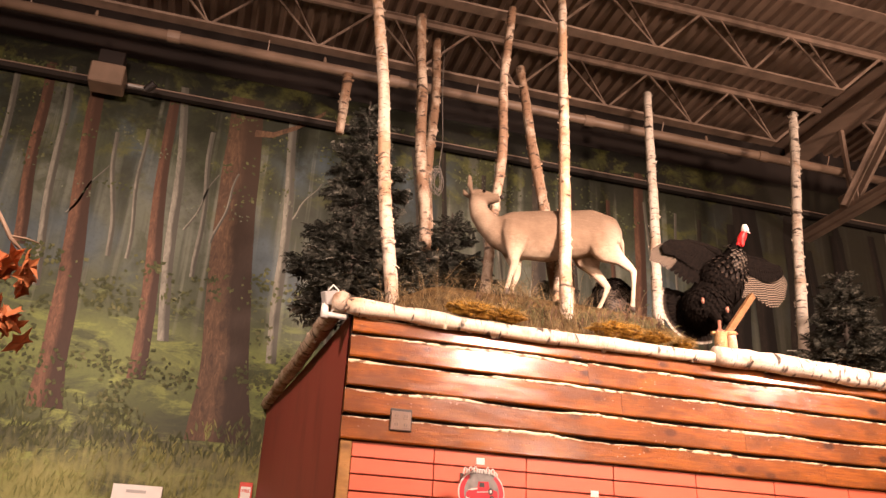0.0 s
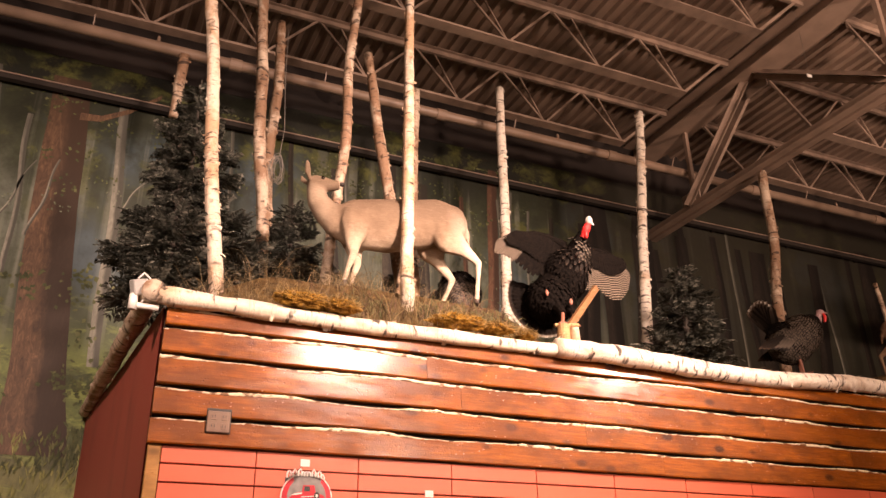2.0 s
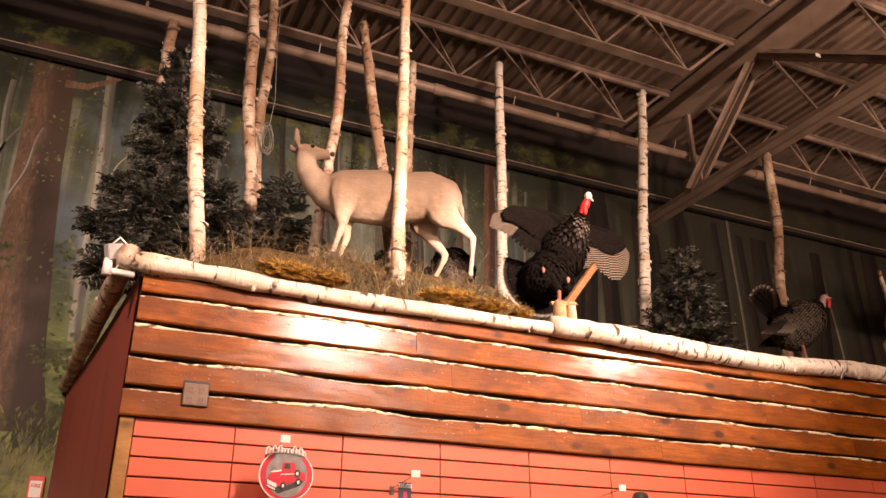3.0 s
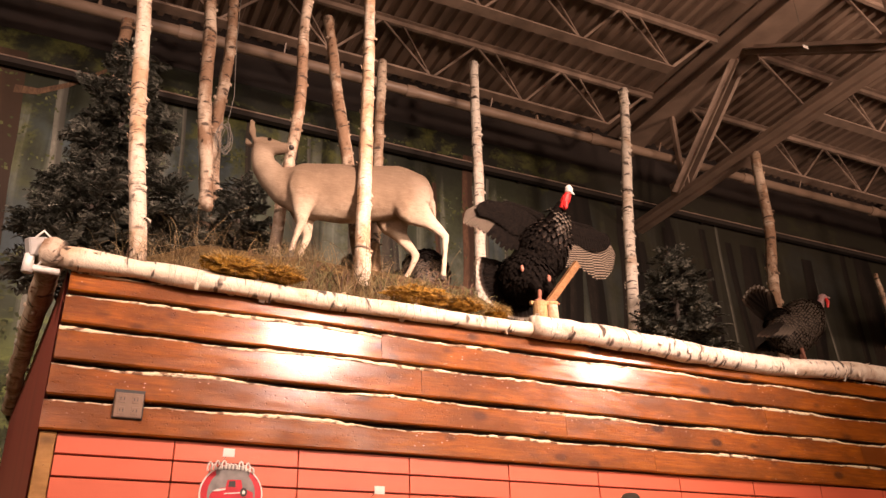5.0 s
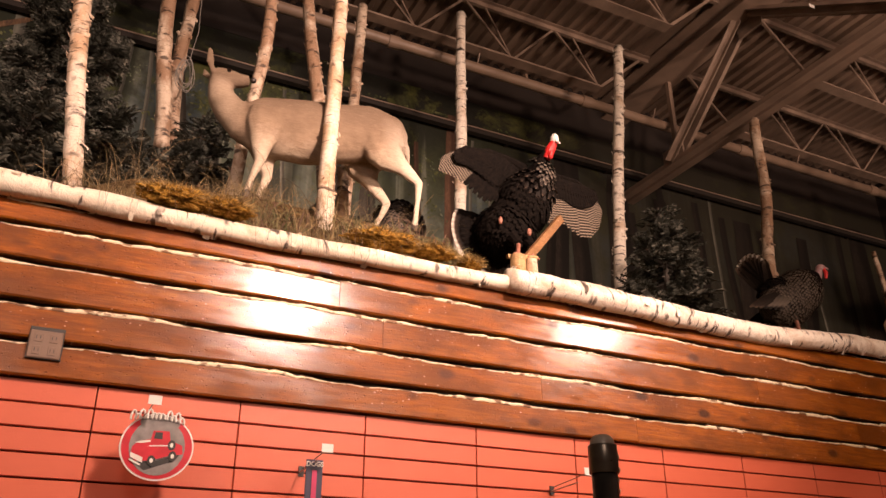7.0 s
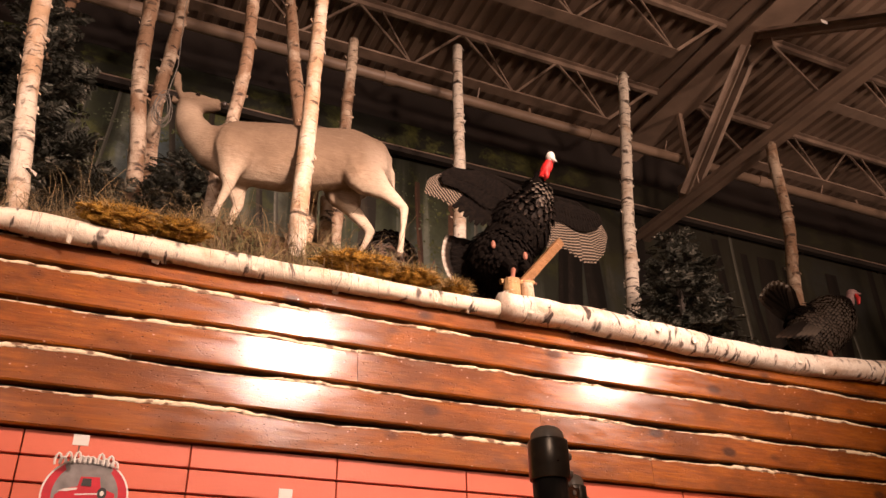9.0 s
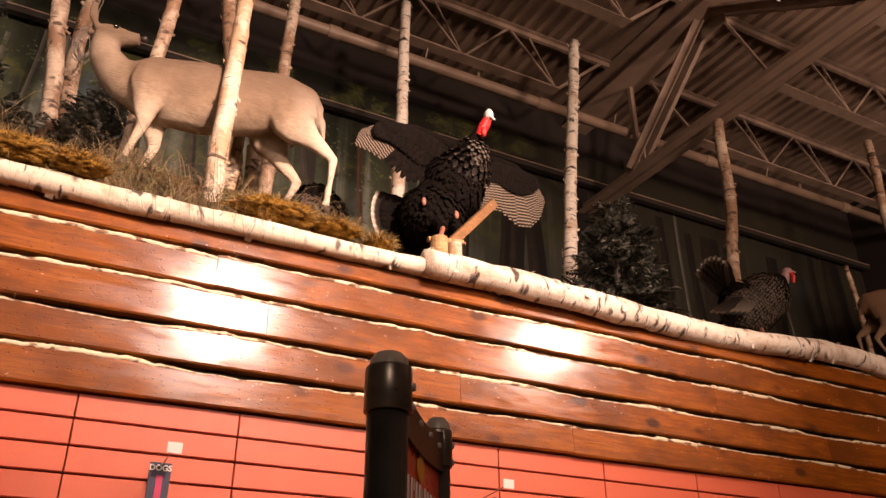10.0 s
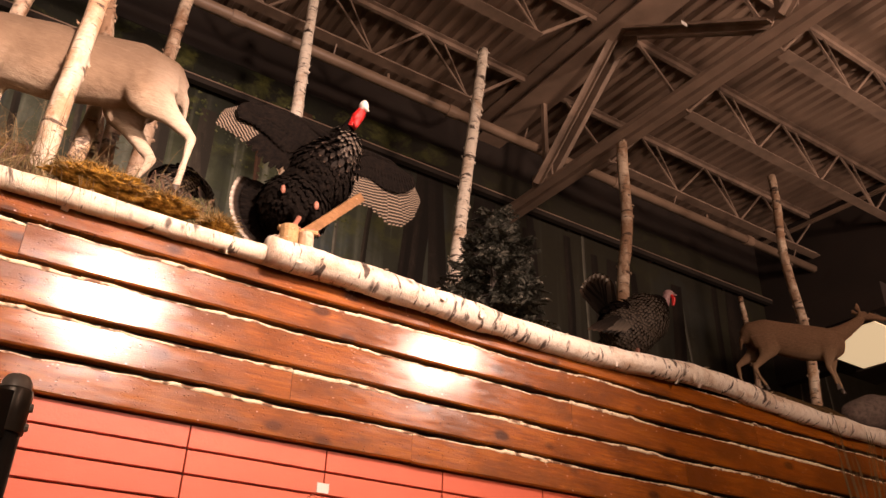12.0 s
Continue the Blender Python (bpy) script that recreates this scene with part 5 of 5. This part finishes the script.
def hook(x, z, tilt=0.0):
    h = thing("display_hook", "wire display hook with a white price tag", "hook", "display hooks")
    part("plate", boxed(x - 0.012, x + 0.012, 4.764, 4.771, z - 0.075, z - 0.03), BLACK, h)
    part("wire", tube(bmesh.new(), [(x - 0.012, 4.765, z - 0.06), (x - 0.008, 4.52, z - 0.045)], [0.003, 0.003], 6), WIRE, h)
    part("tag_wire", tube(bmesh.new(), [(x + 0.012, 4.765, z - 0.035), (x + 0.012, 4.46, z - 0.005)], [0.0025, 0.0025], 6), WIRE, h)
    part("tag", boxed(x - 0.012, x + 0.04, 4.452, 4.456, z - 0.02, z + 0.018, 0.001), WHITE, h, "blank white price tag")
    return h


for hx, hz in ((1.66, 2.33), (2.39, 2.2), (3.75, 2.2), (2.95, 2.0), (5.0, 2.1)):
    hook(hx, hz)

# oval tin sign with a red pickup
sign = thing("tin_sign", "round tin sign with a red vintage pickup truck", "sign")
SY = 4.56
part("rim", disc(bmesh.new(), 1.70, 2.12, 0.128, 0.118, SY, 0.006, 40), WHITE, sign, "white rim")
part("ring", disc(bmesh.new(), 1.70, 2.12, 0.122, 0.112, SY - 0.002, 0.004, 40), REDC, sign, "red ring")
part("field", disc(bmesh.new(), 1.70, 2.12, 0.096, 0.1, SY - 0.004, 0.004, 40), GREYS, sign, "grey road scene")
for x0, n, tall in ((1.598, 3, (0, 2)), (1.653, 4, (0,)), (1.722, 4, (0, 2))):
    pts = []
    for k in range(n * 8 + 1):
        a = 2 * math.pi * k / 8
        lift = 0.011 + (0.008 if (k // 8) in tall else 0.0)
        px = x0 + 0.0145 * k / 8 - 0.005 * math.sin(a)
        pts.append((px, SY - 0.008, 2.206 + 0.012 * math.sin(math.pi * (px - 1.596) / 0.19) + lift * (1 - math.cos(a)) * 0.9))
    part("lettering_stroke", tube(bmesh.new(), pts, [0.0042] * len(pts), 6), WHITE, sign, "white cursive stroke")
part("crest", disc(bmesh.new(), 1.70, 2.205, 0.07, 0.028, SY - 0.0025, 0.004, 24), GREYS, sign)


def outline(name, pts, y, d, material, parent):
    bm = bmesh.new()
    f = bm.faces.new([bm.verts.new((px, y, pz)) for px, pz in pts])
    r = bmesh.ops.extrude_face_region(bm, geom=[f])
    for v in [q for q in r["geom"] if isinstance(q, bmesh.types.BMVert)]:
        v.co.y -= d
    return part(name, bm, material, parent)


truck = outline("truck_body", [(1.612, 2.085), (1.615, 2.115), (1.635, 2.135), (1.675, 2.145), (1.68, 2.175), (1.735, 2.177), (1.742, 2.145), (1.785, 2.13), (1.79, 2.10), (1.74, 2.09), (1.68, 2.07), (1.63, 2.065)], SY - 0.005, 0.003, REDC, sign)
outline("truck_window", [(1.684, 2.147), (1.687, 2.17), (1.712, 2.171), (1.714, 2.147)], SY - 0.0085, 0.001, BLACK, truck)
outline("truck_grille", [(1.612, 2.078), (1.612, 2.095), (1.655, 2.078), (1.655, 2.06)], SY - 0.0085, 0.001, WHITE, truck)
outline("truck_hood", [(1.622, 2.128), (1.64, 2.136), (1.676, 2.141), (1.674, 2.135), (1.645, 2.128)], SY - 0.0085, 0.001, WHITE, truck)
outline("truck_bumper", [(1.61, 2.066), (1.61, 2.073), (1.65, 2.056), (1.65, 2.049)], SY - 0.0085, 0.0012, WHITE, truck)
outline("truck_side", [(1.67, 2.118), (1.672, 2.122), (1.735, 2.128), (1.735, 2.124)], SY - 0.0085, 0.001, WHITE, truck)
outline("road", [(1.625, 2.06), (1.665, 2.035), (1.765, 2.075), (1.782, 2.1), (1.70, 2.072)], SY - 0.0042, 0.0006, BLACK, sign)
for wx, wz in ((1.685, 2.07), (1.755, 2.09), (1.748, 2.128)):
    w = part("truck_wheel", disc(bmesh.new(), wx, wz, 0.014, 0.018, SY - 0.0095, 0.004, 20), BLACK, sign)
    part("hubcap", disc(bmesh.new(), wx, wz, 0.006, 0.008, SY - 0.0102, 0.0008, 14), WHITE, w)

sign.matrix_world = Matrix.Translation((1.72, SY, 2.165)) @ Matrix.Scale(1.13, 4) @ Matrix.Translation((-1.70, -SY, -2.12))
card = thing("hanging_card", "dark packaged product card with a magenta stripe", "package")
part("card", boxed(2.345, 2.42, 4.55, 4.556, 1.98, 2.165, 0.001), NAVY, card)
part("stripe", boxed(2.372, 2.394, 4.547, 4.5495, 1.99, 2.12), MAGENTA, card)
words("card_word", "DOGS", pose(2.3825, 4.5475, 2.145, 90), 0.028, WHITE, card, 0.0008)

# notices low on the mural wall
notice = thing("wall_notice", "white notice board with a small faded emblem", "notice")
part("board", boxed(-0.65, -0.22, 7.955, 7.984, 2.05, 2.43, 0.004), WHITE, notice)
part("emblem", boxed(-0.53, -0.36, 7.951, 7.9545, 2.36, 2.385), GREYP, notice)
fire = thing("fire_sign", "small red fire extinguisher sign with a white arrow", "sign")
part("plate", boxed(0.46, 0.58, 7.955, 7.984, 2.15, 2.53, 0.003), REDP, fire)
part("panel", boxed(0.475, 0.565, 7.951, 7.9545, 2.36, 2.49), WHITE, fire)
words("fire_word", "FIRE", pose(0.52, 7.951, 2.45, 90), 0.04, REDP, fire, 0.0008)
part("arrow", boxed(0.5, 0.54, 7.951, 7.9545, 2.17, 2.355), WHITE, fire)

# wall loudspeaker with camera on its bracket
spk = thing("wall_loudspeaker", "grey loudspeaker box with a small camera below the joists", "loudspeaker")
part("cabinet", boxed(-1.64, -1.3, 7.6, 7.85, 6.34, 6.58, 0.012), PIPE, spk)
part("bracket", boxed(-1.6, -1.34, 7.66, 7.84, 6.59, 6.78, 0.01), UPPER, spk)
part("wall_arm", bar(bmesh.new(), (-1.47, 7.8, 6.5), (-1.47, 8.0, 6.5), 0.05, 0.05), DARK, spk)
part("arm", bar(bmesh.new(), (-1.25, 7.68, 6.4), (-1.05, 7.62, 6.36), 0.025, 0.025), GREYP, spk)
part("lens_body", tube(bmesh.new(), [(-1.06, 7.6, 6.33), (-0.98, 7.55, 6.40)], [0.04, 0.045], 12), BLACK, spk)

# autumn maple branch beside the path
maple = thing("maple_branch", "artificial branch with orange-red autumn maple leaves", "branch")
part("trunk", tube(bmesh.new(), [(-1.5, 3.2, 0), (-1.46, 3.22, 1.2), (-1.38, 3.2, 2.1), (-1.25, 3.2, 2.6)], [0.06, 0.05, 0.035, 0.02], 10, rough=0.1), TWIG, maple, "", True)
part("twig", tube(bmesh.new(), [(-1.25, 3.2, 2.6), (-1.0, 3.2, 2.85), (-0.86, 3.2, 2.95), (-0.78, 3.2, 2.83), (-0.7, 3.2, 2.76)], [0.02, 0.016, 0.013, 0.009, 0.004], 8), TWIG, maple, "", True)
part("twig", tube(bmesh.new(), [(-0.79, 3.2, 2.84), (-0.72, 3.19, 2.835), (-0.67, 3.2, 2.825)], [0.006, 0.004, 0.003], 6), TWIG, maple, "", True)
g = random.Random(17)
for k in range(40):
    cx, cz = g.choice(((-0.68, 2.68), (-0.74, 2.72), (-0.82, 2.66), (-0.78, 2.5), (-0.72, 2.48), (-0.9, 2.5), (-1.0, 2.6)))
    cx, cz, cy = cx + 0.025 + g.gauss(0, 0.03), cz + g.gauss(0, 0.035), 3.2 + g.gauss(0, 0.04)
    bm = bmesh.new()
    mid = bm.verts.new((0, 0, 0.008))
    ring = []
    for j in range(15):
        a = 2 * math.pi * j / 15
        r = (0.068 if j % 3 == 0 else 0.038 if j % 3 == 1 else 0.04) * g.uniform(0.85, 1.15)
        ring.append(bm.verts.new((math.cos(a) * r, math.sin(a) * r, g.uniform(-0.012, 0.012))))
    for j in range(15):
        bm.faces.new((mid, ring[j], ring[(j + 1) % 15]))
    ob = part("leaf", bm, MAPLE, maple)
    ob.matrix_basis = pose(cx, cy, cz, g.uniform(30, 150), g.uniform(-60, 60), g.uniform(0, 360))

# ---- clearance sign stand in the aisle ----
stand = thing("sign_stand", "black tubular stand with a red clearance sign", "sign stand")
A, B = Vector((2.273, 2.375, 0)), Vector((2.463, 2.61, 0))
for p, r in ((A, 0.025), (B, 0.0195)):
    post = part("post", tube(bmesh.new(), [(p.x, p.y, 0.02), (p.x, p.y, 1.8)], [r, r], 20), BLACK, stand, "", True)
    cap = part("cap", tube(bmesh.new(), [(p.x, p.y, 1.785), (p.x, p.y, 1.786), (p.x, p.y, 1.838), (p.x, p.y, 1.8405)], [r * 1.13, r * 1.16, r * 1.16, r * 1.12], 28), COLLAR, post, "glossy dark collar cap", True)
    part("knob", tube(bmesh.new(), [(p.x, p.y, 1.838), (p.x, p.y, 1.842), (p.x, p.y, 1.851), (p.x, p.y, 1.858), (p.x, p.y, 1.86)], [r * 1.02, r * 0.98, r * 0.93, r * 0.7, r * 0.55], 28), CAP, cap, "dull metal top", True)
    for bz in (1.795, 1.82):
        part("bolt", tube(bmesh.new(), [(p.x + r * 1.1, p.y - r * 0.2, bz), (p.x + r * 1.32, p.y - r * 0.24, bz)], [0.006, 0.005], 8), CAP, cap)
    part("foot", tube(bmesh.new(), [(p.x, p.y, 0), (p.x, p.y, 0.02)], [0.12, 0.11], 20), BLACK, stand)
d = (B - A).normalized()
along = pose(A.x, A.y, 0, 0, 0, math.degrees(math.atan2(d.y, d.x)))
W2 = (B - A).length


def on_stand(name, bm, material, parent=stand, label=""):
    ob = part(name, bm, material, parent, label)
    ob.matrix_basis = along
    return ob


bm = bmesh.new()
n = 12
lo, up = [], []
for k in range(n + 1):
    f = k / n
    sag = 0.02 * math.sin(math.pi * f)
    lo.append([bm.verts.new((0.02 + (W2 - 0.035) * f, yy, 1.775 - sag * 0.4)) for yy in (-0.012, 0.012)])
    up.append([bm.verts.new((0.02 + (W2 - 0.035) * f, yy, 1.835 - sag)) for yy in (-0.012, 0.012)])
for k in range(n):
    bm.faces.new((lo[k][0], lo[k + 1][0], up[k + 1][0], up[k][0]))
    bm.faces.new((lo[k][1], up[k][1], up[k + 1][1], lo[k + 1][1]))
    bm.faces.new((up[k][0], up[k + 1][0], up[k + 1][1], up[k][1]))
    bm.faces.new((lo[k][0], lo[k][1], lo[k + 1][1], lo[k + 1][0]))
on_stand("rail", bm, BLACK)
on_stand("panel", boxed(0.026, W2 - 0.02, -0.006, 0.006, 0.75, 1.772), REDP, stand, "red clearance panel")
ob = words("sign_word", "CLEARANCE", along @ pose(0.162, -0.0075, 1.694, 90), 0.05, WHITE, stand, 0.0008)
ob.scale = (0.8, 1.75, 1)
bm = disc(bmesh.new(), 0.15, 1.752, 0.018, 0.019, -0.009, 0.002, 24)
on_stand("emblem", bm, GOLD)
for k in range(4):
    f = (k + 0.5) / 4
    on_stand("rivet", tube(bmesh.new(), [(0.03 + 0.25 * f, -0.016, 1.805), (0.03 + 0.25 * f, -0.011, 1.805)], [0.004, 0.005], 8), CAP)

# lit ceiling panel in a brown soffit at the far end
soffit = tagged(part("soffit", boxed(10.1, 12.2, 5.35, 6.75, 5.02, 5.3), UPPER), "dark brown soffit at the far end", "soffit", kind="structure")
LIT = bpy.data.materials.new("lit_panel")
LIT.use_nodes = True
bs = LIT.node_tree.nodes["Principled BSDF"]
bs.inputs["Base Color"].default_value = (0.8, 0.7, 0.5, 1)
bs.inputs["Emission Color"].default_value = (1.0, 0.7, 0.4, 1)
bs.inputs["Emission Strength"].default_value = 0.8
panel = thing("ceiling_light_panel", "square cream ceiling light panel glowing in the soffit", "ceiling light")
ob = part("diffuser", boxed(10.25, 11.45, 5.6, 6.45, 4.985, 5.0), LIT, panel)
part("frame", boxed(10.15, 10.245, 5.5, 6.55, 4.97, 5.02), UPPER, panel)
part("frame", boxed(11.455, 11.55, 5.5, 6.55, 4.97, 5.02), UPPER, panel)

# coil of wire hung on the birch pair
coil = thing("wire_coil", "coil of grey cable hung on a birch pole", "cable")
g = random.Random(9)
for k in range(7):
    rx, rz, ox, oz = g.uniform(0.035, 0.065), g.uniform(0.1, 0.15), g.uniform(-0.02, 0.02), g.uniform(-0.03, 0.02)
    pts = [(1.79 + ox + rx * math.cos(a), 6.33 - 0.006 * k + 0.01 * math.cos(2 * a), 5.16 + oz + rz * math.sin(a)) for a in [2 * math.pi * j / 24 for j in range(25)]]
    part("loop", tube(bmesh.new(), pts, [0.0028] * 25, 6), CABLE, coil, "", True)
part("strand", tube(bmesh.new(), [(1.8, 6.31, 5.28), (1.84, 6.36, 5.6), (1.82, 6.4, 6.2), (1.83, 6.46, 6.8)], [0.0028] * 4, 6), CABLE, coil, "", True)

# tall dried reeds in front of the far boards
reeds = thing("dried_reeds", "tall dried tan reeds standing before the boards", "reeds")
g = random.Random(23)
for k in range(15):
    bx, lean = 7.75 + g.uniform(-0.12, 0.16), g.uniform(-0.35, 0.35)
    top = g.uniform(2.85, 3.25)
    part("reed", tube(bmesh.new(), [(bx, 4.5, 0), (bx + lean * 0.3, 4.49, top * 0.55), (bx + lean * 0.7, 4.5, top * 0.85), (bx + lean, 4.5, top)], [0.005, 0.0045, 0.004, 0.002], 5), GRASS, reeds)
